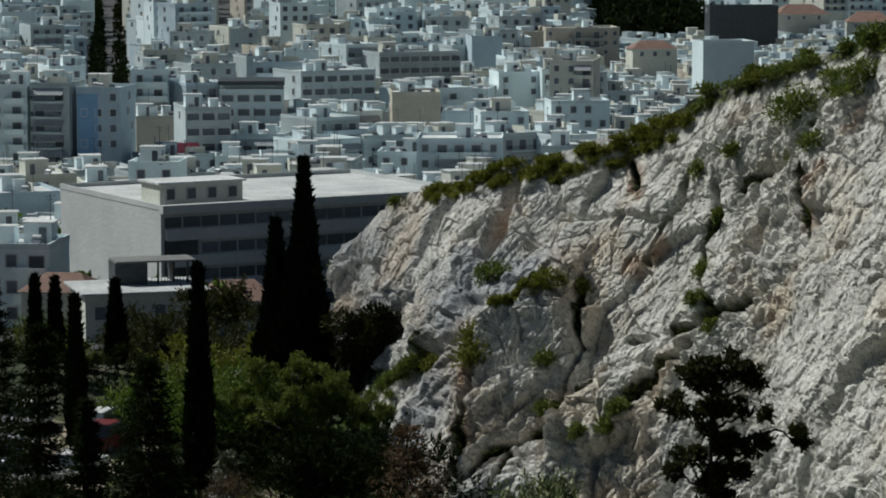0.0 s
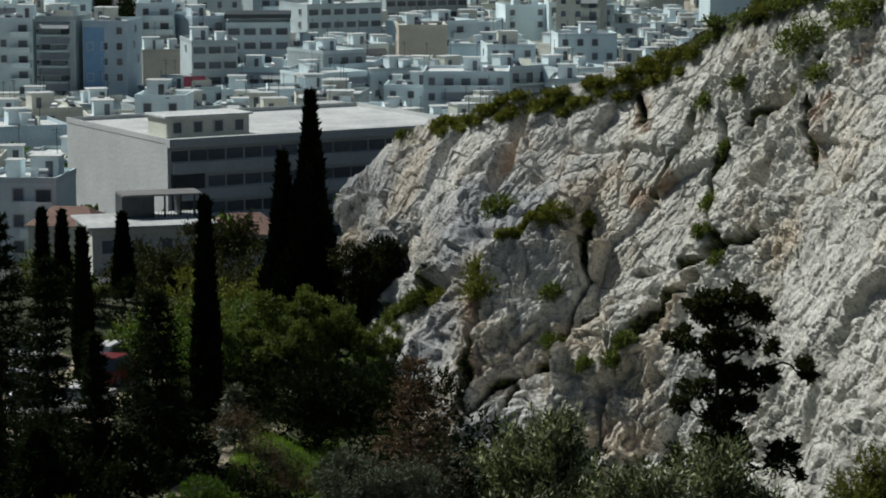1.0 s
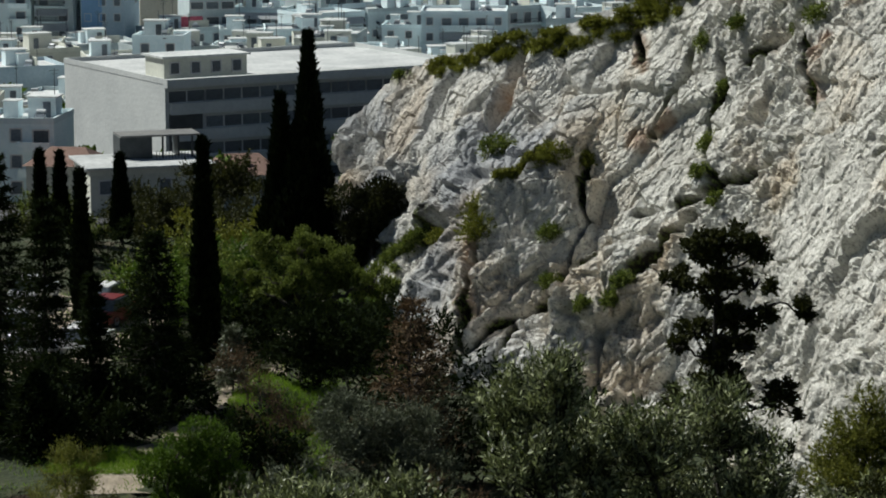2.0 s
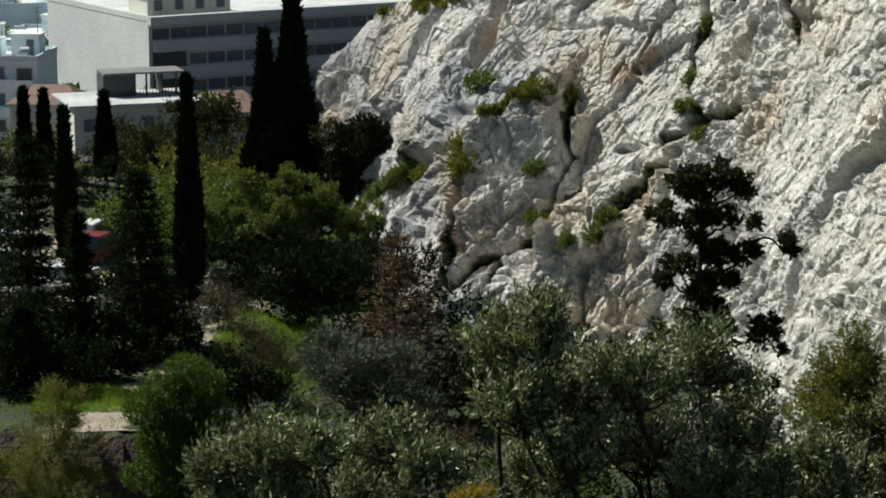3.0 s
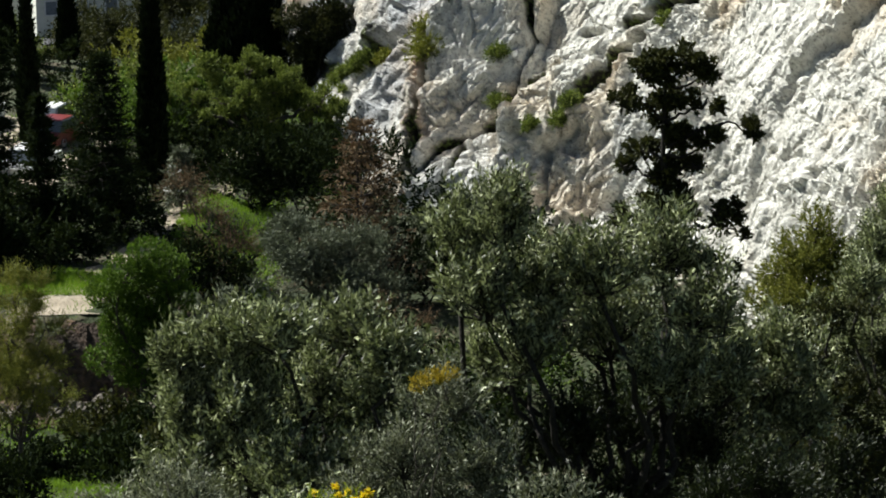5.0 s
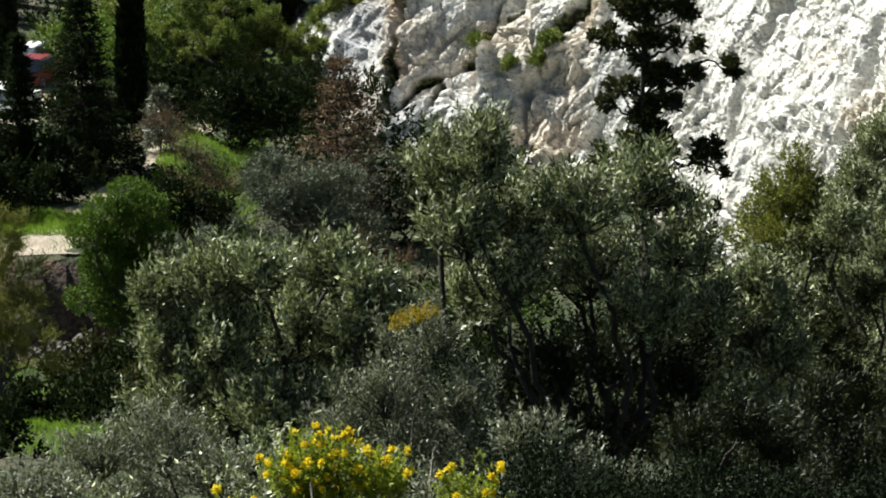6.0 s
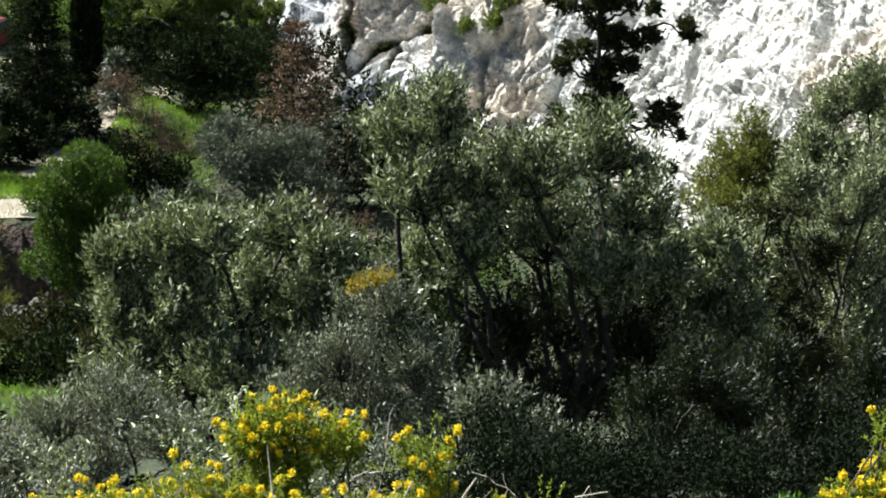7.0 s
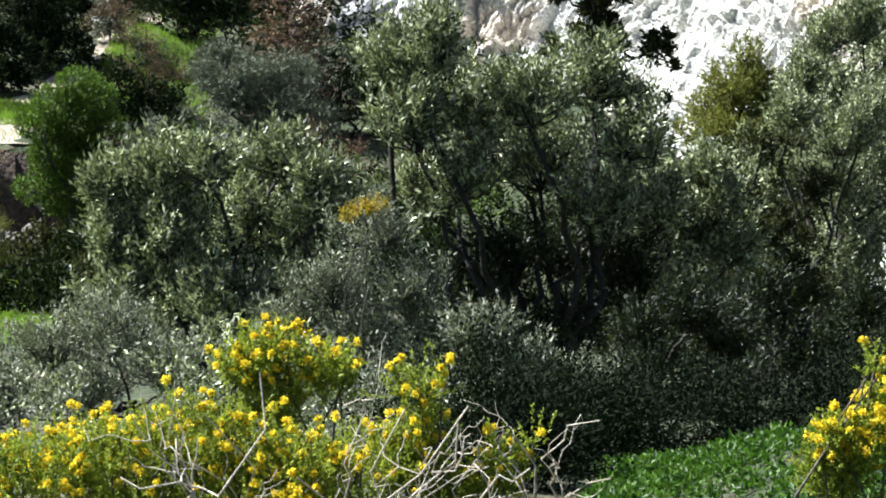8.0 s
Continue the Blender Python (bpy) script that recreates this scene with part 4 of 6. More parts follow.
olive("olive_shrub", (2.60, 20, 52.74), [(-0.23, 0.81, 0.28, 0.20), (0.15, 0.90, 0.32, 0.24), (-0.05, 0.50, 0.36, 0.24), (0.46, 0.62, 0.28, 0.24), (0.2, 0.2, 0.5, 0.25), (-0.5, 0.3, 0.35, 0.25)], "dark green wild olive thicket in shade", "shrub", SHADED_OLIVE, boughs=22, twigs=12, twig=0.18, leaf=0.05, width=0.015, trunk=0.035, stems=2)
olive("olive_shrub", (3.96, 22, 52.00), [(-0.27, 1.00, 0.27, 0.22), (0.21, 0.79, 0.31, 0.27), (-0.06, 0.50, 0.36, 0.27), (0.49, 1.08, 0.22, 0.27), (0.3, 0.2, 0.5, 0.3), (-0.5, 0.4, 0.4, 0.3)], "dark green wild olive thicket in shade", "shrub", SHADED_OLIVE, boughs=22, twigs=12, twig=0.2, leaf=0.052, width=0.016, trunk=0.035, stems=2)

plant("scrub", (9.45, 66, 42.34), [(0, 0, 0.96, 0.70), (0.84, -0.8, 0.84, 0.70), (-0.84, -1.2, 0.84, 0.70), (0, -2.4, 1.20, 1.3)], "dark green scrub below the cliff", "shrub", SHADED_OLIVE, DARKBARK, twigs=1400, per=8, twig=0.25, leaf=0.14, width=0.05, trunk=0.06, stems=2, shell=0.3, fork=0.3, tufts=14, core=0.8, group="scrub on the slope")
plant("scrub", (10.83, 66, 42.75), [(0, 0, 0.96, 0.84), (0.84, -0.8, 0.84, 0.84), (-0.84, -1.2, 0.84, 0.84), (0, -2.4, 1.20, 1.3)], "yellow-green scrub below the cliff", "shrub", PINE, DARKBARK, twigs=1400, per=8, twig=0.25, leaf=0.14, width=0.05, trunk=0.06, stems=2, shell=0.3, fork=0.3, tufts=14, core=0.8, group="scrub on the slope")
plant("scrub", (11.70, 64, 43.81), [(0, 0, 0.96, 0.84), (0.84, -0.8, 0.84, 0.84), (-0.84, -1.2, 0.84, 0.84), (0, -2.4, 1.20, 1.3)], "dark green scrub below the cliff", "shrub", SHADED_OLIVE, DARKBARK, twigs=1400, per=8, twig=0.25, leaf=0.14, width=0.05, trunk=0.06, stems=2, shell=0.3, fork=0.3, tufts=14, core=0.8, group="scrub on the slope")
plant("scrub", (12.36, 62, 45.11), [(0, 0, 0.96, 0.91), (0.84, -0.8, 0.84, 0.91), (-0.84, -1.2, 0.84, 0.91), (0, -2.4, 1.20, 1.3)], "dark green scrub below the cliff", "shrub", SHADED_OLIVE, DARKBARK, twigs=1400, per=8, twig=0.25, leaf=0.14, width=0.05, trunk=0.06, stems=2, shell=0.3, fork=0.3, tufts=14, core=0.8, group="scrub on the slope")
plant("scrub", (10.10, 58, 45.96), [(0, 0, 0.72, 0.70), (0.63, -0.8, 0.63, 0.70), (-0.63, -1.2, 0.63, 0.70), (0, -2.4, 0.90, 1.3)], "grey-green scrub below the cliff", "shrub", OLIVE, DARKBARK, twigs=1400, per=8, twig=0.25, leaf=0.14, width=0.05, trunk=0.06, stems=2, shell=0.3, fork=0.3, tufts=14, core=0.8, group="scrub on the slope")
plant("scrub", (11.59, 56, 47.62), [(0, 0, 0.96, 0.84), (0.84, -0.8, 0.84, 0.84), (-0.84, -1.2, 0.84, 0.84), (0, -2.4, 1.20, 1.3)], "grey-green scrub below the cliff", "shrub", OLIVE, DARKBARK, twigs=1400, per=8, twig=0.25, leaf=0.14, width=0.05, trunk=0.06, stems=2, shell=0.3, fork=0.3, tufts=14, core=0.8, group="scrub on the slope")

def flowering(at, lobes, label, heads=60, twigs=260):
    """A low shrub with upright green shoots that end in heads of yellow blossom."""
    x, y, z = at
    foot = float(ground(x, y))
    root = thing("flowering_shrub", (x, y, foot), label, "shrub", "yellow flowering shrubs")
    L = [(a, rng.uniform(-0.5, 0.5) * r, h + z - foot, r, v) for a, h, r, v in lobes]
    stems = []
    for l in L:
        for _ in range(4):
            tip = np.array(l[:3]) + rng.normal(size=3) * l[3] * 0.4
            stems.append(tube(bent((l[0] * 0.6 + rng.normal() * 0.04, l[1], -0.1), tip, 0.08, 6), 0.006, 0.0025, 5))
    v, f = join(stems)
    under("stem", mesh_from("stem", v, f, BARK, None, True), root)
    lv, p, way, length = sprays(int(twigs * 2.6), L, 18, 0.07, 0.014, 0.0065, 1.5, 0.75, 0.3)
    under("leaves", mesh_from("leaves", *lv, BROOM), root, kind="stuff")
    tips = (p + way * length[:, None])[np.argsort(-(p[:, 2] + 0.02 * rng.random(len(p))))]
    q = tips[: int(0.62 * len(tips))][rng.permutation(int(0.62 * len(tips)))[: int(2.2 * heads)]]
    n = 60
    c = np.repeat(q, n, 0) + unit(rng.normal(size=(len(q) * n, 3))) * (0.0095 * rng.random(len(q) * n) ** 0.4)[:, None] * np.repeat(rng.uniform(0.7, 1.35, len(q)), n)[:, None]
    fl = blades(c, rng.normal(size=c.shape) + [0, 0, 0.6], 0.0085, 0.0065)
    under("blossoms", mesh_from("blossoms", *fl, BLOSSOM), root, "bright yellow blossom heads", kind="stuff")
    return root


flowering((-0.22, 7.0, 57.14), [(0.01, 0.45, 0.07, 0.06), (0.1, 0.48, 0.04, 0.06), (0.22, 0.4, 0.07, 0.06), (0.07, 0.35, 0.08, 0.08)], "tall yellow flowering shrub on the slope", 34, 220)
flowering((-0.48, 6.6, 57.17), [(-0.42, 0.22, 0.13, 0.09), (-0.26, 0.28, 0.12, 0.08), (-0.12, 0.32, 0.11, 0.07), (0.11, 0.36, 0.12, 0.08), (0.25, 0.32, 0.12, 0.08), (0.42, 0.28, 0.12, 0.08), (0.56, 0.3, 0.09, 0.07), (-0.02, 0.2, 0.27, 0.11), (0.33, 0.18, 0.27, 0.09)], "wide yellow flowering shrub at the viewer's feet", 150, 1000)
flowering((0.23, 6.8, 57.22), [(0.0, 0.36, 0.07, 0.05), (0.0, 0.25, 0.06, 0.07), (-0.03, 0.14, 0.11, 0.08), (0.21, 0.15, 0.07, 0.07), (0.3, 0.23, 0.03, 0.03), (0.13, 0.06, 0.11, 0.07)], "yellow flowering shrub among dry twigs", 40, 300)
flowering((1.39, 6.8, 57.16), [(0.02, 0.47, 0.03, 0.03), (-0.03, 0.27, 0.08, 0.07), (-0.07, 0.18, 0.08, 0.08), (0.06, 0.33, 0.05, 0.08)], "yellow flowering shrub beside the grass", 45, 220)
plant("golden_shrub", (0.22, 20.6, 54.03), [(-0.09, 0.10, 0.08, 0.035), (0.03, 0.16, 0.08, 0.035), (0.13, 0.2, 0.07, 0.03)], "yellow flowering bush behind the olives", "shrub", YELLOWISH, twigs=150, per=10, twig=0.05, leaf=0.022, width=0.01, trunk=0.012)


def dry_bush():
    """Bare bleached branches that fork and bend."""
    x, y = 0.08, 6.3
    foot = float(ground(x, y))
    seeded = np.random.default_rng(11)
    root = thing("dry_bush", (x, y, foot), "leafless bleached grey branches among yellow flowers", "shrub")

    def grow(a, d, length, r, level):
        tip = a + d * length
        line = bent(a, tip, 0.17, 8)
        under("branch", mesh_from("branch", *tube(line, r, r * 0.5, 6), DRY, None, True), root)
        if level < 2:
            for _ in range(3):
                i = seeded.integers(2, 6)
                e = unit(d + 0.65 * seeded.normal(size=3) * np.array([1, 0.7, 0.7]) + [0, 0, 0.1])
                grow(line[i], e, length * seeded.uniform(0.35, 0.6), r * 0.62, level + 1)

    for bx, dx, dz, ln in ((-0.30, 0.05, 1.0, 0.56), (-0.22, 0.35, 1.0, 0.55), (-0.12, -0.3, 1.0, 0.5), (-0.05, 0.3, 1.0, 0.58), (0.05, 0.4, 1.0, 0.52), (0.14, 0.1, 1.0, 0.48), (-0.34, -0.3, 0.9, 0.42), (0.12, -0.35, 1.0, 0.5), (0.26, 0.15, 1.0, 0.42), (0.34, 0.2, 1.0, 0.36)):
        grow(np.array([bx, seeded.normal() * 0.08, 0.12]), unit(np.array([dx * 1.6, seeded.normal() * 0.2, dz])), ln * 1.22, 0.0042, 0)
    return root


dry_bush()

# bushes rooted in the cliff: knot along the face, share of the height, size
CLIFF_BUSHES = [
    [(2.34, 0.67, 0.89), (2.86, 0.475, 0.47), (2.84, 0.36, 0.51), (4.52, 0.655, 0.6), (4.48, 0.595, 0.34), (3.68, 0.365, 0.51), (3.56, 0.33, 0.46), (3.32, 0.295, 0.36), (3.26, 0.435, 0.27), (4.58, 0.545, 0.36), (5.76, 0.895, 1.45), (5.54, 0.84, 1.05), (4.6, 0.845, 0.47), (4.98, 0.85, 0.4), (4.72, 0.755, 0.27), (6.28, 0.905, 0.65)],
    [(2.96, 0.66, 0.91), (3.26, 0.655, 0.5), (2.08, 0.505, 0.93), (2.12, 0.445, 0.98), (1.66, 0.35, 0.44), (4.34, 1.0, 0.86), (4.04, 1.0, 0.73), (3.8, 1.0, 0.7), (3.5, 1.0, 0.83), (3.12, 1.0, 0.84), (2.76, 1.0, 0.67), (2.46, 1.0, 0.74), (2.16, 0.99, 0.56), (1.64, 0.995, 0.35), (5.36, 1.0, 0.88)],
    [(6.2, 0.965, 0.95), (6.48, 0.94, 1.04), (6.62, 0.995, 0.78), (1.0, 1.0, 0.3), (5.88, 0.835, 0.73), (5.66, 0.73, 0.31), (5.7, 1.0, 0.8), (6.0, 1.0, 0.9), (6.9, 0.97, 1.0), (4.7, 1.0, 0.7), (5.05, 1.0, 0.7)],
]
CLIFF_BUSHES[1] += [(2.4 + 0.06 * k, 0.583 + 0.0105 * k, 0.11) for k in range(9)]
CLIFF_BUSHES[0] += [(0.9 + 0.06 * k, 0.1 + 0.03 * k, 0.45) for k in range(8)]
CLIFF_BUSHES[1] += [(1.9 + 0.22 * k + 0.12 * math.sin(5 * k), 0.985 + 0.02 * (k % 2), 0.2 + 0.75 * abs(math.sin(2.7 * k)) ** 3) for k in range(13)]
CLIFF_BUSHES[2] += [(4.6 + 0.24 * k + 0.13 * math.sin(4 * k), 1.0 + 0.02 * (k % 2), 0.25 + 0.8 * abs(math.sin(1.9 * k)) ** 3) for k in range(11)]
CLIFF_BUSHES[1] += [(1.5 + 0.066 * k + 0.05 * math.sin(3 * k), 0.975 + 0.02 * math.sin(2.3 * k), 0.4 + 0.22 * math.sin(1.7 * k)) for k in range(46)]
for mat, rows, label in zip((PINE, GOLDEN, PINE), CLIFF_BUSHES, ("green bush rooted in a cleft of the cliff", "golden-green bush on a ledge of the cliff", "olive-green bush on the crest of the cliff")):
    for s, u, r in rows:
        if u > 0.93 and s < 6.3:
            u, r = u - 0.02, (0.38 if s < 4.8 else 0.55) * r
        p = on_cliff(s, u)
        root = thing("cliff_bush", p, label, "shrub", "bushes on the cliff")
        flat = 0.45 if u > 0.9 and s < 6.3 else 1.0
        L = [(0, 0, r * 0.3, r * 0.8 / flat, r * 0.6 * flat), (r * 0.5, 0.1, r * 0.2, r * 0.6, r * 0.45), (-r * 0.5, -0.1, r * 0.1, r * 0.6, r * 0.45)]
        under("trunk", mesh_from("trunk", *join([tube(bent((0.1, 0.1, -0.3), np.array(l[:3]), 0.1), 0.03, 0.01, 5) for l in L]), BARK, None, True), root)
        lv, *_ = sprays(int(70 + 200 * r * max(1.0, 1.2 * r)), L, 6, 0.24, 0.17, 0.065, 0.6, 0.7, 0.2)
        under("crown", mesh_from("crown", *lv, mat), root, kind="stuff")


def grass(name, n, x0, x1, y0, y1, length, label, keep=0.45, wide=0.12, mat=None):
    """Blades of grass over a stretch of ground, thinner in patches."""
    x, y = rng.uniform(x0, x1, n), rng.uniform(y0, y1, n)
    m = fbm(np.stack([x, y, 0 * x], -1) * (1.6 / length ** 0.5) * 0.3, 2) > keep - 0.6
    x, y = x[m], y[m]
    base = np.stack([x, y, ground(x, y)], -1)
    way = rng.normal(size=base.shape) * 0.6 + [0, 0, 1]
    ob = new(name, mesh_from(name, *blades(base, way, length * (0.5 + rng.random(len(x))), length * wide), mat or GRASS))
    return tagged(ob, label, "grass", kind="stuff")




def near_weeds():
    """Broad-leaved weeds in clumps, with a ragged upper edge."""
    n = 3400
    x, y = rng.uniform(0.62, 2.4, n), rng.uniform(7.2, 12.4, n)
    m = (fbm(np.stack([x * 2.5, y * 2.5, 0 * x], -1), 2) > -0.2) & (x > 0.62 + 0.14 * (y - 7.2))
    x, y = x[m], y[m]
    k = 16
    hub = np.stack([x, y, ground(x, y) + 0.01], -1)
    tall = np.repeat(0.03 + 0.05 * np.clip(0.5 + fbm(np.stack([x, y, 0 * x], -1) * 2.2, 2), 0, 1), k)
    base = np.repeat(hub, k, 0) + rng.normal(size=(len(x) * k, 3)) * np.array([0.025, 0.025, 0.0]) + np.array([0, 0, 1.0]) * (tall * rng.random(len(x) * k))[:, None]
    way = rng.normal(size=base.shape) + [0, 0, 0.7]
    tagged(new("near_grass", mesh_from("near_grass", *blades(base, way, 0.032 * rng.uniform(0.5, 1.4, len(base)), 0.017), WEED)), "fresh green weeds and grass on the near slope", "grass", kind="stuff")


near_weeds()
grass("slope_grass", 30000, -16, -6, 76, 98, 0.24, "bright green grass in the gully below the bank", 0.3)
grass("slope_grass", 12000, -11.5, -6.0, 60, 77, 0.16, "bright green grass on the slope", 0.1)
grass("terrace_grass", 22000, -24, -1, 101.5, 150, 0.26, "bright green grass on the terrace", 0.65)
grass("path_grass", 12000, -9.6, -5.2, 108, 129, 0.26, "bright green grass beside the dirt path", -1)
grass("bank_grass", 7000, -15.5, -11.0, 104.5, 109, 0.24, "bright green grass above the earth bank", 0.1)
grass("cliff_foot_grass", 9000, -6, 1.5, 132, 150, 0.3, "bright green grass strip at the foot of the cliff", 0.3)


# thickets that cover the near slope and the gully; the darkest leaf colours carry shade
for x, y, r, h, mat, label in (
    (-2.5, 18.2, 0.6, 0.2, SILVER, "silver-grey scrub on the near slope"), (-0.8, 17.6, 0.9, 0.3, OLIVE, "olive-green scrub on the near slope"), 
    (1.5, 13.6, 0.5, 0.24, CYPRESS_AND_SHADE, "dark shaded scrub above the grass"), (3.2, 15.5, 0.6, 0.32, CYPRESS_AND_SHADE, "dark shaded scrub above the grass"), (2.3, 11.6, 0.5, 0.22, CYPRESS_AND_SHADE, "dark shaded scrub above the grass"), (1.0, 11.3, 0.35, 0.17, CYPRESS_AND_SHADE, "dark shaded scrub above the grass"), (0.7, 11.7, 0.35, 0.18, CYPRESS_AND_SHADE, "dark shaded scrub above the grass"), (1.5, 11.4, 0.45, 0.18, CYPRESS_AND_SHADE, "dark shaded scrub above the grass"), (0.7, 10.4, 0.4, 0.25, CYPRESS_AND_SHADE, "dark shaded scrub above the grass"), (1.5, 23.6, 0.7, 0.45, SHADED_OLIVE, "dark green scrub under the olives"), (1.0, 27.5, 1.0, 0.9, SHADED_OLIVE, "dark green scrub under the olives"), (4.8, 33.5, 1.2, 1.1, SHADED_OLIVE, "dark green scrub under the olives"), (6.6, 46.0, 1.6, 1.7, SHADED_OLIVE, "dark green scrub behind the olives"), (9.6, 44.0, 1.5, 1.5, SHADED_OLIVE, "dark green scrub behind the olives"), (11.6, 60.0, 1.7, 3.4, SHADED_OLIVE, "dark green scrub below the cliff"), (2.2, 48.0, 1.5, 1.4, CONIFER_AND_SHADE, "dark scrub on the middle slope"), (0.2, 11.5, 0.5, 0.3, SILVER, "silver-grey scrub on the near slope"), (0.8, 12.4, 0.4, 0.25, CYPRESS_AND_SHADE, "dark shaded scrub above the grass"),
    (6.2, 27.0, 1.1, 0.9, SHADED_OLIVE, "dark green scrub under the olives"), (0.9, 22.0, 0.9, 0.7, SHADED_OLIVE, "dark green scrub under the olives"), (3.3, 30.5, 1.1, 1.0, SHADED_OLIVE, "dark green scrub under the olives"),
    (0.6, 31.0, 1.2, 1.2, SHADED_OLIVE, "dark green scrub behind the olives"), (7.6, 38.0, 1.3, 1.3, SHADED_OLIVE, "dark green scrub behind the olives"), (4.3, 42.0, 1.3, 1.4, CONIFER_AND_SHADE, "dark scrub on the middle slope"), (5.2, 64.0, 1.8, 1.6, CONIFER_AND_SHADE, "dark scrub below the cliff"), (9.6, 56.0, 1.6, 2.2, SHADED_OLIVE, "dark green scrub behind the olives"), (8.0, 52.0, 1.5, 1.8, JUNIPER, "dark yellow-green scrub behind the olives"), (6.0, 40.5, 1.3, 1.4, JUNIPER, "dark yellow-green scrub behind the olives"), (-8.6, 58.5, 1.0, 0.7, CONIFER_AND_SHADE, "dark scrub under the pale pine"), (-10.2, 68.0, 1.5, 1.0, CONIFER_AND_SHADE, "dark scrub under the pale pine")):
    big_leaf = y > 40
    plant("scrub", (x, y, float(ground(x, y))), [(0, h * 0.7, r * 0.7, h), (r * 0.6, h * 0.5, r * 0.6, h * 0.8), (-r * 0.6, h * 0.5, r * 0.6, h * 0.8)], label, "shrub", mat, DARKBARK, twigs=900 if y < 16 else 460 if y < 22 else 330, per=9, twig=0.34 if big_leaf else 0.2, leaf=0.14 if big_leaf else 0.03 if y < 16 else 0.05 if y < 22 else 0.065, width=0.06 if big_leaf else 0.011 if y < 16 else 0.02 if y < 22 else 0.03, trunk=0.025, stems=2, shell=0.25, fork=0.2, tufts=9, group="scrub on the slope")
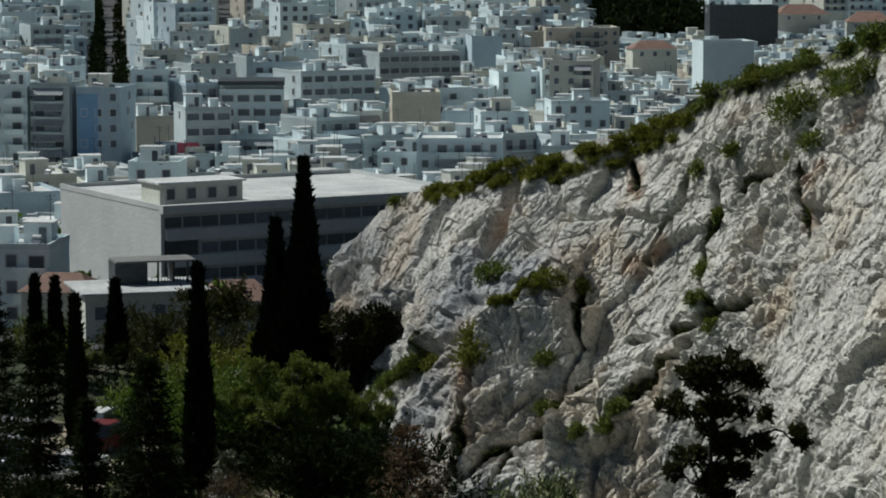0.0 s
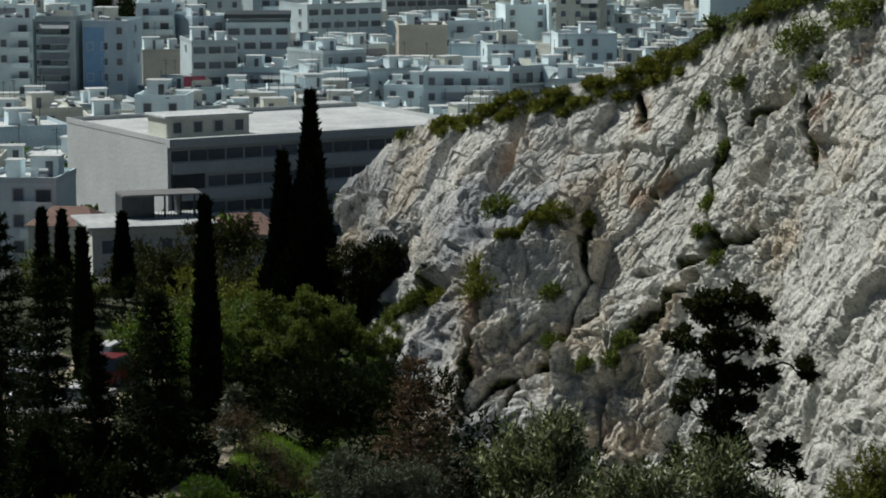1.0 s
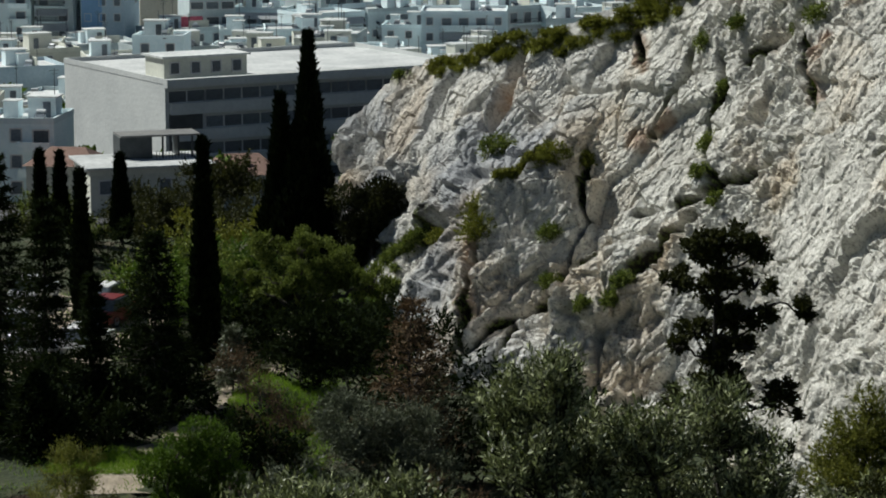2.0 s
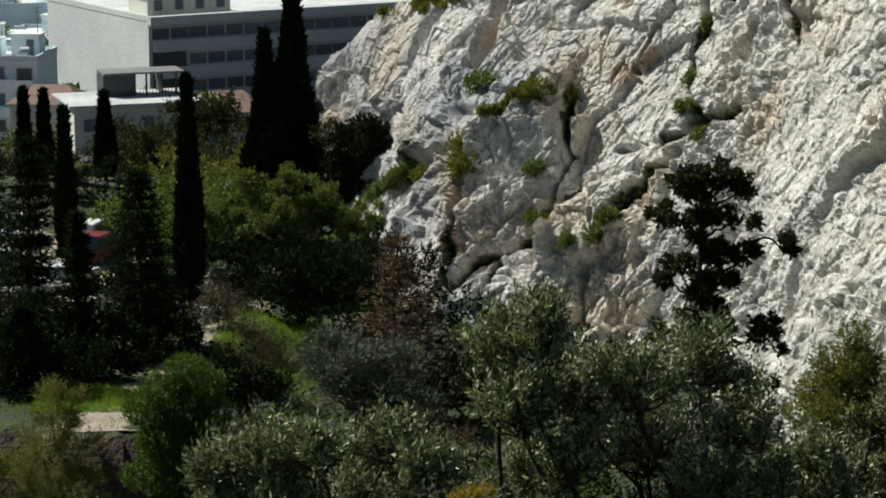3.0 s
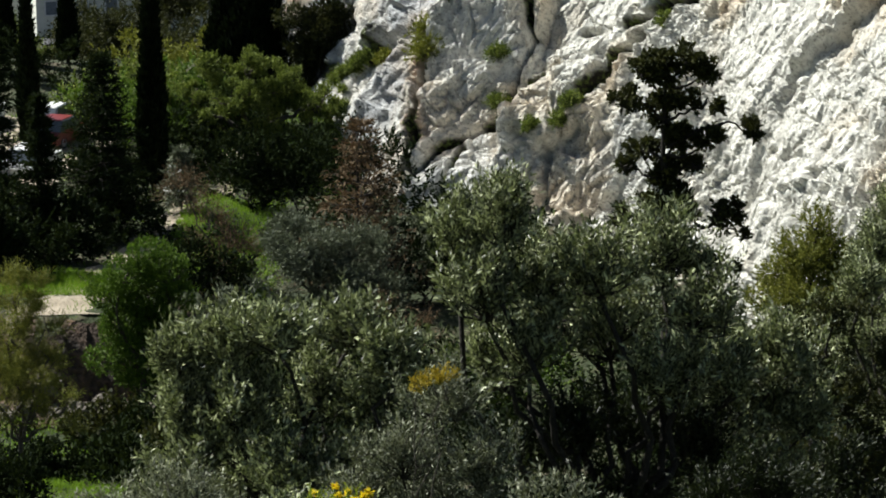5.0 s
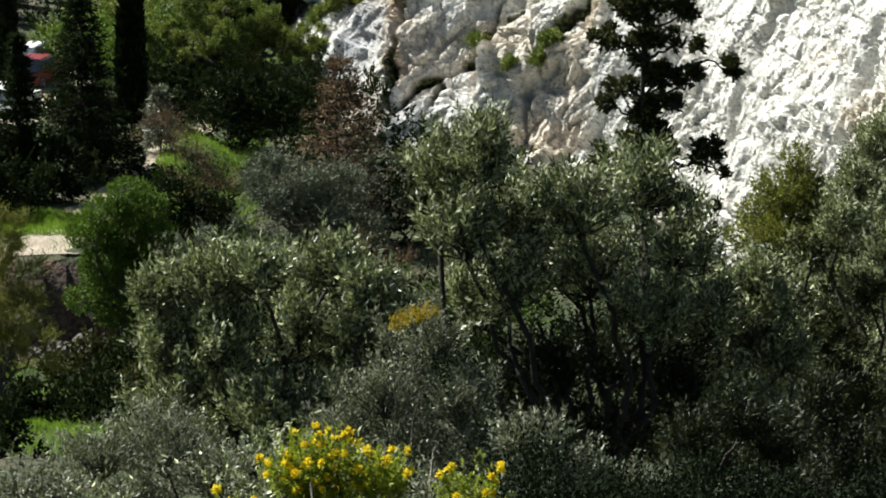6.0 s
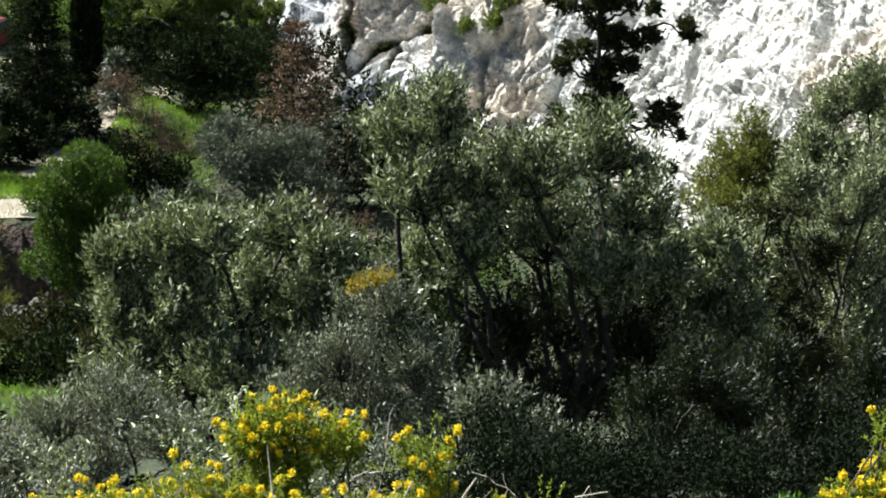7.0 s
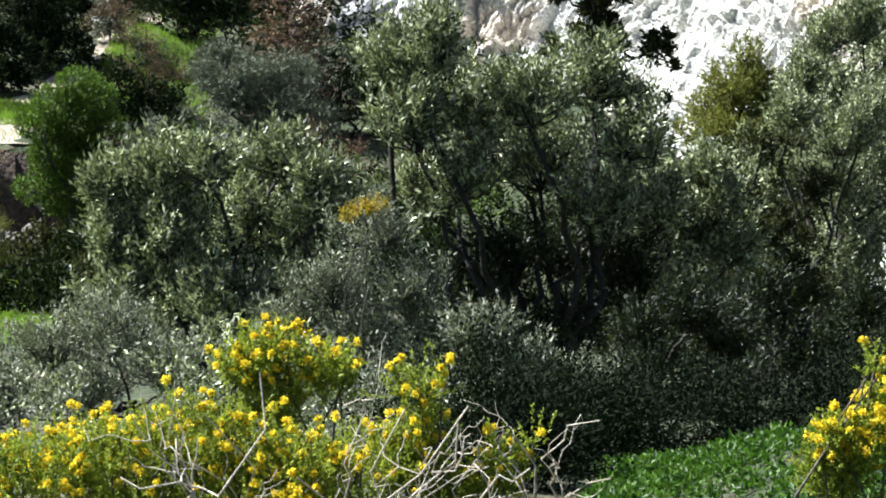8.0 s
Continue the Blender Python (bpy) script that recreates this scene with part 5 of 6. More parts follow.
# Near-black thickets are added to fill ground that lies in deep shade.
for x, y, r, h, mat, label in (
    (-6.4, 100.5, 1.7, 1.5, CONIFER_AND_SHADE, "near-black thicket standing in for gully shade"), (-4.4, 102, 1.8, 1.6, CONIFER_AND_SHADE, "near-black thicket standing in for gully shade"), (-2.4, 103.5, 1.8, 1.5, CONIFER_AND_SHADE, "near-black thicket standing in for gully shade"), (-7.6, 107, 1.5, 1.4, CONIFER_AND_SHADE, "near-black thicket standing in for shade above the gully"), (-14.8, 108, 1.5, 1.2, CONIFER_AND_SHADE, "dark bush under the conifers"), (-8.6, 93, 1.3, 1.2, CONIFER_AND_SHADE, "dark low bush in the gully"), (-11.6, 90, 1.1, 0.6, CONIFER_AND_SHADE, "dark low bush in the gully"), (-10.4, 95.5, 1.0, 0.8, JUNIPER, "dark low bush in the gully"), (-13.2, 112, 1.5, 1.5, CONIFER_AND_SHADE, "dark bush under the conifers"), (-11.6, 116, 1.4, 1.3, CONIFER_AND_SHADE, "dark bush under the conifers"), (-15.8, 111, 1.6, 1.6, CONIFER_AND_SHADE, "dark bush under the conifers"), (-17.4, 113, 1.8, 1.6, CONIFER_AND_SHADE, "dark bush under the conifers"), (-13.6, 122, 1.6, 1.6, CONIFER_AND_SHADE, "dark bush under the conifers"), (-4.6, 97, 1.6, 1.3, CONIFER_AND_SHADE, "near-black thicket standing in for gully shade"), (-1.8, 98, 1.9, 1.5, CONIFER_AND_SHADE, "near-black thicket standing in for gully shade"), (1.4, 99, 2.0, 1.6, CONIFER_AND_SHADE, "near-black thicket standing in for gully shade"), (-6.4, 104, 1.5, 1.8, GREY, "grey thicket above the gully"), (4.4, 100, 2.0, 1.6, SHRUB, "green thicket under the cliff"), (-3.0, 118, 1.9, 1.7, CONIFER_AND_SHADE, "dark thicket under the cliff"),
    (0.6, 117, 1.8, 1.5, GREY, "grey thicket under the cliff"), (-4.6, 126, 2.0, 2.2, CONIFER_AND_SHADE, "dark thicket under the cliff"), (-6.8, 127, 1.8, 2.0, CONIFER_AND_SHADE, "dark thicket under the pine"), (-1.6, 130, 1.8, 2.2, CONIFER_AND_SHADE, "dark thicket under the cliff"), (-8.2, 141.5, 2.0, 2.0, CONIFER_AND_SHADE, "dark thicket under the cypresses"), (-6.2, 86, 1.4, 1.1, JUNIPER, "dark low bush in the gully"),
    (-12.6, 150, 1.8, 1.8, SHRUB, "green bush behind a cypress"), (-14.4, 158, 1.9, 1.8, GOLDEN, "golden-green bush on the terrace"), (-21.6, 160, 1.8, 1.6, CONIFER_AND_SHADE, "dark bush on the terrace"), (-16.6, 146, 1.5, 1.3, PINE, "green bush on the terrace"), (8.6, 97, 2.0, 2.0, CONIFER_AND_SHADE, "dark thicket under the cliff"), (-1.0, 113, 1.7, 2.0, GREY, "grey thicket under the cliff"), (1.2, 112, 1.7, 2.0, CONIFER_AND_SHADE, "dark thicket under the cliff"), (3.0, 114, 1.7, 2.2, CONIFER_AND_SHADE, "dark thicket under the cliff"), (1.6, 121, 1.6, 1.8, CONIFER_AND_SHADE, "dark thicket under the cliff"), (3.8, 119, 1.6, 1.6, GREY, "grey thicket under the cliff"), (5.4, 113, 1.7, 1.8, CONIFER_AND_SHADE, "dark thicket under the cliff"), (6.6, 108, 1.7, 1.8, CONIFER_AND_SHADE, "dark thicket under the cliff"), (-1.8, 122, 1.6, 1.6, CONIFER_AND_SHADE, "dark thicket under the cliff"), (-12.4, 140, 1.8, 1.9, SHRUB, "green bush on the terrace"), (-15.2, 142, 1.8, 1.7, SHRUB, "green bush on the terrace"), (-13.2, 147, 1.8, 2.0, PINE, "green bush on the terrace"), (-10.4, 137, 1.6, 1.6, CONIFER_AND_SHADE, "dark bush on the terrace"), (-11.2, 133, 1.4, 1.2, CONIFER_AND_SHADE, "dark bush on the terrace"), (-16.8, 151, 1.8, 1.8, CONIFER_AND_SHADE, "dark bush on the terrace"), (-10.2, 143, 1.7, 2.0, SHRUB, "green bush on the terrace"), (-13.6, 130, 1.3, 1.0, CONIFER_AND_SHADE, "dark bush on the terrace"), (-3.4, 90, 1.8, 1.6, CONIFER_AND_SHADE, "near-black thicket standing in for gully shade"), (-0.8, 91, 1.8, 1.8, CONIFER_AND_SHADE, "near-black thicket standing in for gully shade"), (1.8, 92, 1.9, 1.8, CONIFER_AND_SHADE, "near-black thicket standing in for gully shade"), (-1.8, 95, 1.8, 2.2, CONIFER_AND_SHADE, "near-black thicket standing in for gully shade"), (-5.4, 93, 1.6, 1.6, CONIFER_AND_SHADE, "near-black thicket standing in for gully shade"), (-4.6, 84, 1.6, 1.2, CONIFER_AND_SHADE, "dark low bush in the gully"), (-8.2, 82, 1.3, 0.8, CONIFER_AND_SHADE, "dark low bush in the gully")):
    plant("thicket", (x, y, float(ground(x, y))), [(0, h * 0.8, r * 0.8, h), (r * 0.7, h * 0.6, r * 0.7, h * 0.8), (-r * 0.7, h * 0.6, r * 0.7, h * 0.8)], label, "shrub", mat, DARKBARK, twigs=330, per=7, twig=0.45, leaf=0.24, width=0.1, trunk=0.06, stems=2, shell=0.3, fork=0.2, core=0.7, group="thickets in the gully")


# outcrop of pale rock by the path
def boulder(x, y, size, label, mat=ROCK):
    v = unit(BOX_V - [0, 0, 0.5])
    g = np.linspace(-1, 1, 15)
    A, B = np.meshgrid(g, g, indexing="ij")
    one = np.ones_like(A)
    vs, fs, k = [], [], 0
    idx = np.arange(225).reshape(15, 15)
    quad = np.stack([idx[:-1, :-1], idx[1:, :-1], idx[1:, 1:], idx[:-1, 1:]], -1).reshape(-1, 4)
    for side in (np.stack([A, B, one], -1), np.stack([A, -one, B], -1), np.stack([one, A, B], -1), np.stack([-one, -A, B], -1), np.stack([-A, one, B], -1)):
        vs.append(side.reshape(-1, 3))
        fs.append(quad + k)
        k += 225
    p = unit(np.concatenate(vs))
    _, _, c, _ = facets(p * 1.7 + x)
    p = p * (1 + 0.35 * fbm(p * 1.6 + x, 3) + 0.25 * (c - 0.5))[:, None] * np.array(size)
    ob = new("boulder", mesh_from("boulder", p, np.concatenate(fs), mat))
    ob.matrix_basis = pose(x, y, float(ground(x, y)) + size[2] * 0.25)
    return tagged(ob, label, "rock", "outcrop by the path")


for x, y, s in ((-10.7, 131, (0.9, 0.8, 0.8)), (-10.0, 129.5, (0.6, 0.6, 0.5)), (-11.4, 132, (0.6, 0.5, 0.5)), (-10.3, 127, (0.5, 0.5, 0.35))):
    boulder(x, y, s, "pale weathered boulder beside the dirt path")


for k in range(16):
    boulder(-14.6 + 0.42 * k, 98.9 - 0.5 * math.sin(1.3 * k) - 0.03 * k, (0.42 + 0.16 * math.sin(2.1 * k), 0.4, 0.34 + 0.12 * math.sin(3.7 * k)), "earth-stained stone at the foot of the bank", STONE)


# parked cars on the terrace
def car(x, y, turn, paint, label):
    z = float(ground(x, y))
    root = thing("parked_car", (x, y, z), label, "car", "cars parked on the terrace", turn)

    def loft(profile, half, inset):
        p = np.array(profile, float)
        n = len(p)
        rings = [np.stack([p[:, 0] * k, np.full(n, w), p[:, 1]], -1) for w, k in ((-half, 0.97), (-half + inset, 1.0), (half - inset, 1.0), (half, 0.97))]
        f = [(r * n + j, r * n + (j + 1) % n, (r + 1) * n + (j + 1) % n, (r + 1) * n + j) for r in range(3) for j in range(n)]
        caps = [(o + j, o + j + 1, o + n - 2 - j, o + n - 1 - j) for o in (0, 3 * n) for j in range(n // 2 - 1)]
        return np.concatenate(rings), np.array(f + caps)

    under("body", mesh_from("body", *loft([(-2.0, 0.3), (-2.05, 0.62), (-1.9, 0.86), (-0.6, 0.92), (0.7, 0.92), (1.9, 0.84), (2.05, 0.6), (2.0, 0.3)], 0.84, 0.1), paint), root)
    under("cabin", mesh_from("cabin", *loft([(-1.5, 0.88), (-1.15, 1.4), (0.35, 1.42), (1.05, 0.88)], 0.74, 0.12), [PANE]), root, "dark window glass")
    under("roof", mesh_from("roof", *loft([(-1.18, 1.39), (-1.1, 1.45), (0.3, 1.47), (0.4, 1.40)], 0.64, 0.08), paint), root)
    for wx in (-1.25, 1.25):
        for wy in (-0.78, 0.78):
            tyre = under("wheel", mesh_from("wheel", *tube([(wx, wy - 0.1, 0.32), (wx, wy - 0.09, 0.32), (wx, wy + 0.09, 0.32), (wx, wy + 0.1, 0.32)], 0.32, 0.32, 12), DARKMETAL), root)
            under("rim", mesh_from("rim", *tube([(wx, wy - 0.11, 0.32), (wx, wy - 0.1, 0.32), (wx, wy + 0.1, 0.32), (wx, wy + 0.11, 0.32)], 0.19, 0.19, 10), TANK), tyre)


WHITE_CAR = mottled("white_car_paint", (0.72, 0.72, 0.72), (0.8, 0.8, 0.8), 2, 0.3, 0.0, 9)
SILVER_CAR = mottled("silver_car_paint", (0.4, 0.41, 0.43), (0.5, 0.51, 0.52), 2, 0.3, 0.0, 9)
RED_CAR = mottled("red_car_paint", (0.16, 0.02, 0.02), (0.22, 0.03, 0.03), 2, 0.3, 0.0, 9)
for x, y, a, m, l in ((-20.0, 131, 80, WHITE_CAR, "white car parked among conifers"), (-17.6, 133, 76, WHITE_CAR, "white car parked among conifers"), (-17.2, 141, 70, RED_CAR, "dark red car parked on the terrace"), (-21.6, 138, 84, SILVER_CAR, "silver car parked on the terrace"), (-18.0, 145, 75, WHITE_CAR, "white car parked on the terrace"), (-22.0, 146, 80, WHITE_CAR, "white car parked on the terrace")):
    car(x, y, a, m, l)


# ---- the city ----
def window_mesh(w, h):
    """A frame with its pane set back, in one piece."""
    a, b, m = w / 2 + 0.09, w / 2 - 0.05, 0.09
    v = [(-a, 0.06, -m), (a, 0.06, -m), (a, 0.06, h + m), (-a, 0.06, h + m), (-a, -0.12, -m), (a, -0.12, -m), (a, -0.12, h + m), (-a, -0.12, h + m), (-b, -0.12, 0.05), (b, -0.12, 0.05), (b, -0.12, h - 0.05), (-b, -0.12, h - 0.05), (-b, 0.0, 0.05), (b, 0.0, 0.05), (b, 0.0, h - 0.05), (-b, 0.0, h - 0.05)]
    f = [(k + o, (k + 1) % 4 + o, (k + 1) % 4 + o + 4, k + o + 4) for o in (0, 4, 8) for k in range(4)] + [(12, 13, 14, 15)]
    return mesh_from("window", v, f, [FRAME, PANE], [0] * 12 + [1])


def railing_mesh(w, solid):
    sides_ = [(-w / 2 + 0.04, -0.65, 0, 0.08, 1.2, 0.95, 0), (w / 2 - 0.04, -0.65, 0, 0.08, 1.2, 0.95, 0)]
    if solid:
        return box_mesh("railing", [(0, -1.26, 0, w, 0.08, 0.95, 0)] + sides_, [PLASTER[0]])
    bars = [(x, -1.26, 0, 0.05, 0.05, 0.95, 0) for x in np.arange(-w / 2 + 0.1, w / 2, 0.35)] + [(0, -1.26, 0.92, w, 0.07, 0.07, 0), (-w / 2 + 0.04, -0.65, 0.5, 0.06, 1.2, 0.5, 0), (w / 2 - 0.04, -0.65, 0.5, 0.06, 1.2, 0.5, 0)]
    return box_mesh("railing", bars, [DARKMETAL])


WINDOWS = [window_mesh(1.3, 1.5), window_mesh(1.9, 2.2), window_mesh(2.6, 1.5)]
FRAME_ONLY = box_mesh("window", [(-1.3, 0, 0, 0.14, 0.16, 1.5, 0), (1.3, 0, 0, 0.14, 0.16, 1.5, 0), (0, 0, 1.44, 2.74, 0.16, 0.12, 0), (0, 0, -0.1, 2.74, 0.2, 0.12, 0)], [FRAME])
PANE_ONLY = box_mesh("pane", [(0, 0.02, 0.02, 2.46, 0.05, 1.42, 0)], [PANE])
BALCONY_WIDTHS = (4.0, 6.0, 8.5, 11.0)
SLABS = {w: box_mesh("balcony", [(0, -0.65, -0.16, w, 1.3, 0.16, 0)], [PLASTER[0]]) for w in BALCONY_WIDTHS}
RAILINGS = {(w, s): railing_mesh(w, s) for w in BALCONY_WIDTHS for s in (True, False)}


def balcony(root, w, solid, m):
    slab = under("balcony", SLABS[w], root, m=m)
    under("railing", RAILINGS[w, solid], slab)



AWNINGS = {w: mesh_from("awning", np.array([(-w / 2, -1.45, 1.3), (w / 2, -1.45, 1.3), (w / 2, -0.05, 2.55), (-w / 2, -0.05, 2.55), (-w / 2, -1.45, 1.24), (w / 2, -1.45, 1.24), (w / 2, -0.05, 2.49), (-w / 2, -0.05, 2.49)]), [(0, 1, 2, 3), (7, 6, 5, 4), (4, 5, 1, 0), (5, 6, 2, 1), (7, 4, 0, 3)], AWNING) for w in BALCONY_WIDTHS}
CAP = box_mesh("stairwell", [(0, 0, 0, 3.4, 3.0, 2.5, 0), (0, 0, 2.5, 3.9, 3.5, 0.16, 0), (0.6, -1.52, 0, 0.9, 0.08, 2.0, 0)], [PLASTER[0], ROOFTOP, PANE], [0, 1, 2])
CAP_TAN = box_mesh("stairwell", [(0, 0, 0, 4.2, 3.2, 2.7, 0), (0, 0, 2.7, 4.6, 3.6, 0.16, 0), (-0.8, -1.62, 0, 0.9, 0.08, 2.0, 0)], [PLASTER[1], ROOFTOP, PANE], [0, 1, 2])


def tank_mesh():
    ring = tube([(-0.55, 0, 1.0), (-0.5, 0, 1.0), (0.5, 0, 1.0), (0.55, 0, 1.0)], 0.3, 0.3, 8)
    a = boxes([(-0.35, 0, 0, 0.06, 0.5, 0.75, 0), (0.35, 0, 0, 0.06, 0.5, 0.75, 0)])
    panel = (np.array([(-0.6, -1.4, 0.1), (0.6, -1.4, 0.1), (0.6, -0.1, 0.9), (-0.6, -0.1, 0.9), (-0.6, -1.4, 0.04), (0.6, -1.4, 0.04), (0.6, -0.1, 0.84), (-0.6, -0.1, 0.84)]), np.array([(0, 1, 2, 3), (7, 6, 5, 4)]))
    v, f = join([ring, a, panel])
    return mesh_from("water_heater", v, f, [TANK, PANE], [0] * (len(ring[1]) + len(a[1])) + [1] * 2)


HEATER = tank_mesh()
ANTENNA = box_mesh("antenna", [(0, 0, 0, 0.07, 0.07, 3.2, 0), (0, 0, 2.9, 1.3, 0.05, 0.05, 0), (0, 0, 2.5, 0.9, 0.05, 0.05, 0)], [DARKMETAL])
SHED = box_mesh("roof_shed", [(0, 0, 0, 2.2, 1.8, 2.0, 0), (0, 0, 2.0, 2.5, 2.1, 0.1, 0)], [PLASTER[0], ROOFTOP], [0, 1])
SCREEN = box_mesh("roof_wall", [(0, 0, 0, 4.5, 0.2, 1.5, 0)], [PLASTER[1]])
TAKEN = []
MARKED = []


def apartment(x, y, w, d, top, turn, wall, label, style="balcony", seen=4, storey=3.1, cap=True, sides=True, name="apartment_building", group="city buildings"):
    """A flat-roofed block: body, parapet, roof, stairwell, and on its upper storeys the windows and balconies."""
    z0 = float(ground(x, y))
    h = max(top - z0, 4.0)
    root = thing(name, (x, y, z0), label, "building", group, turn)
    TAKEN.append((x, y, 0.5 * max(w, d) + 2))
    MARKED.append((x, y, w, top))
    under("wall", box_mesh("wall", [(0, 0, -1.5, w, d, h + 1.5, 0)], [wall]), root)
    under("parapet", box_mesh("parapet", [(0, -d / 2 + 0.06, h, w + 0.12, 0.24, 0.7, 0), (0, d / 2 - 0.06, h, w + 0.12, 0.24, 0.7, 0), (-w / 2 + 0.06, 0, h, 0.24, d - 0.36, 0.7, 0), (w / 2 - 0.06, 0, h, 0.24, d - 0.36, 0.7, 0)], [wall]), root)
    under("roof", box_mesh("roof", [(0, 0, h + 0.004, w - 0.36, d - 0.36, 0.12, 0)], [ROOFTOP]), root)
    if cap:
        cx, cy = rng.uniform(-0.25, 0.25) * w, rng.uniform(0.0, 0.28) * d
        under("stairwell", CAP if rng.random() < 0.6 else CAP_TAN, root, m=pose(cx, cy, h + 0.12))
        under("antenna", ANTENNA, root, m=pose(cx + 1.0, cy + 0.8, h + 2.7, 0, 0, rng.uniform(0, 180)))
        for nm, me, p_ in (("roof_shed", SHED, 0.6), ("roof_wall", SCREEN, 0.5), ("antenna", ANTENNA, 0.5), ("roof_shed", SHED, 0.25)):
            if rng.random() < p_:
                under(nm, me, root, m=pose(rng.uniform(-0.34, 0.34) * w, rng.uniform(-0.3, 0.34) * d, h + 0.12, 0, 0, rng.choice([0, 90])))
        for _ in range(rng.integers(1, 4)):
            under("water_heater", HEATER, root, m=pose(rng.uniform(-0.4, 0.4) * w, rng.uniform(-0.4, -0.1) * d, h + 0.12, 0, 0, rng.uniform(-60, 60)))
    n = int(min(seen, (h - 0.4) // storey))
    fit_w = [b for b in BALCONY_WIDTHS if b <= w - 0.3] or [4.0]
    bw = fit_w[-1] if rng.random() < 0.7 else fit_w[0]
    solid = rng.random() < 0.6
    off = 0 if bw > w - 2 else rng.uniform(-0.5, 0.5) * (w - bw)
    for i in range(n):
        z = h - (i + 1) * storey + 0.1
        bays = max(2, int(w // 3.0))
        if style != "blank":
            for k in range(bays):
                wx = (k + 0.5) / bays * w - w / 2
                if style != "strip" and rng.random() < 0.16:
                    continue
                if style == "strip":
                    under("window", WINDOWS[2], root, m=pose(wx, -d / 2 - 0.02, z + 0.9))
                elif style == "balcony" and abs(wx - off) < bw / 2:
                    under("window", WINDOWS[1], root, m=pose(wx, -d / 2 - 0.02, z + 0.08))
                else:
                    under("window", WINDOWS[0], root, m=pose(wx, -d / 2 - 0.02, z + 0.9))
        if style == "balcony":
            balcony(root, bw, solid, pose(off, -d / 2, z))
            if rng.random() < 0.3:
                under("awning", AWNINGS[bw], root, m=pose(off, -d / 2, z))
        if sides and i < 3:
            for sx, r in ((-1, -90), (1, 90)):
                if rng.random() < 0.55:
                    under("window", WINDOWS[0], root, m=pose(sx * (w / 2 + 0.02), rng.uniform(-0.3, 0.3) * d, z + 0.9, 0, 0, r))
    return root


W_, C_, G_, B_, S_ = PLASTER
# buildings that stand out
big = apartment(-25.2, 387.0, 46, 34, 22.0, 30, CONCRETE, "long grey concrete institute with a flat white roof", "none", 0, cap=False, name="institute_building")
bh = 22.0 - float(ground(-25.2, 387.0))
for i in range(3):
    z = bh - 1.9 - i * 3.5
    under("spandrel", box_mesh("spandrel", [(0.4, -17.35, z - 2.1, 45.6, 0.7, 1.5, 0)], [CONCRETE]), big)
    for k in range(17):
        if i > 0 and k < 2:
            continue
        leaf_ = under("window", FRAME_ONLY, big, m=pose(-21.3 + k * 2.65, -17.02, z - 0.5))
        under("pane", PANE_ONLY, leaf_)
under("cornice", box_mesh("cornice", [(0, -17.5, bh - 0.4, 46.4, 1.4, 1.1, 0)], [CONCRETE]), big)
under("stair_panel", box_mesh("stair_panel", [(-20.2, -17.2, bh - 9.5, 4.6, 0.5, 5.6, 0)], [DARKMETAL]), big, "dark recessed stair panel")
under("penthouse", box_mesh("penthouse", [(-15.5, -10.5, bh, 12, 6, 3.0, 0), (-15.5, -10.5, bh + 3.0, 12.8, 6.8, 0.25, 0)], [C_, ROOFTOP], [0, 1]), big, "cream rooftop penthouse")
for k in range(4):
    under("window", WINDOWS[0], big, m=pose(-20 + k * 3, -13.55, bh + 0.9))
apartment(3.5, 562, 17, 15, 15.4, -2, W_, "white block with a wide balcony bay", "balcony", 3)
apartment(-7.5, 575, 11, 12, 11.5, -4, W_, "low white house below the ridge", "plain", 2)
apartment(-6.5, 640, 11, 14, 19.7, 4, S_, "blank sand-coloured block among white houses", "blank", 1)
apartment(33.0, 700, 11, 14, 23.7, -10, C_, "tall cream apartment block near the ridge", "balcony", 5)
aw = apartment(-78, 566, 8, 13, 26.1, -7, G_, "grey block with cloth awnings on every storey", "balcony", 5)
for i in range(5):
    under("awning", AWNINGS[6.0], aw, m=pose(0, -6.5, 26.1 - float(ground(-78, 566)) - (i + 1) * 3.1 + 0.12))
bl = apartment(-68.2, 566, 9, 13, 25.2, -7, B_, "pale block with a sky-blue front strip", "plain", 5)
under("front_strip", box_mesh("front_strip", [(-2.2, -6.56, 0, 4.2, 0.12, 19.5, 0)], [BLUE]), bl, "sky-blue painted strip")
apartment(-86.5, 566, 8, 13, 25.8, -7, W_, "pale block with railed balconies", "balcony", 5)
pos = apartment(-50, 580, 9.5, 16, 20.4, 14, G_, "grey block with a red billboard", "strip", 4)
new_sign = tagged(new("billboard", box_mesh("billboard", [(0, 0, 0, 6, 0.3, 3.6, 0)], [POSTER])), "plain red and pink billboard on a wall", "billboard")
new_sign.matrix_basis = pose(-53.0, 571.0, 10.2, 0, 0, 14)
can = apartment(-42.5, 622, 14, 14, 21.4, 3, W_, "white block under a dark roof canopy", "strip", 3, cap=False)
under("canopy", box_mesh("canopy", [(0, -0.5, 21.4 - float(ground(-42.5, 622)) + 1.6, 14.6, 15.4, 0.9, 0), (0, 0, 21.4 - float(ground(-42.5, 622)) + 0.1, 12, 12, 1.5, 0)], [DARKMETAL, G_], [0, 1]), can, "dark green roof canopy")
apartment(-29.0, 682, 20, 16, 22.3, 28, G_, "broad grey corner block with wide windows", "strip", 3)
apartment(-9.0, 765, 24, 14, 22.8, 24, G_, "long grey office block with dark windows", "strip", 4)
apartment(12, 820, 9, 12, 24.6, 8, B_, "narrow pale blue tower block", "blank", 2)
apartment(18.5, 722, 11, 11, 19.6, 12, W_, "bright white corner house near the ridge", "plain", 2)
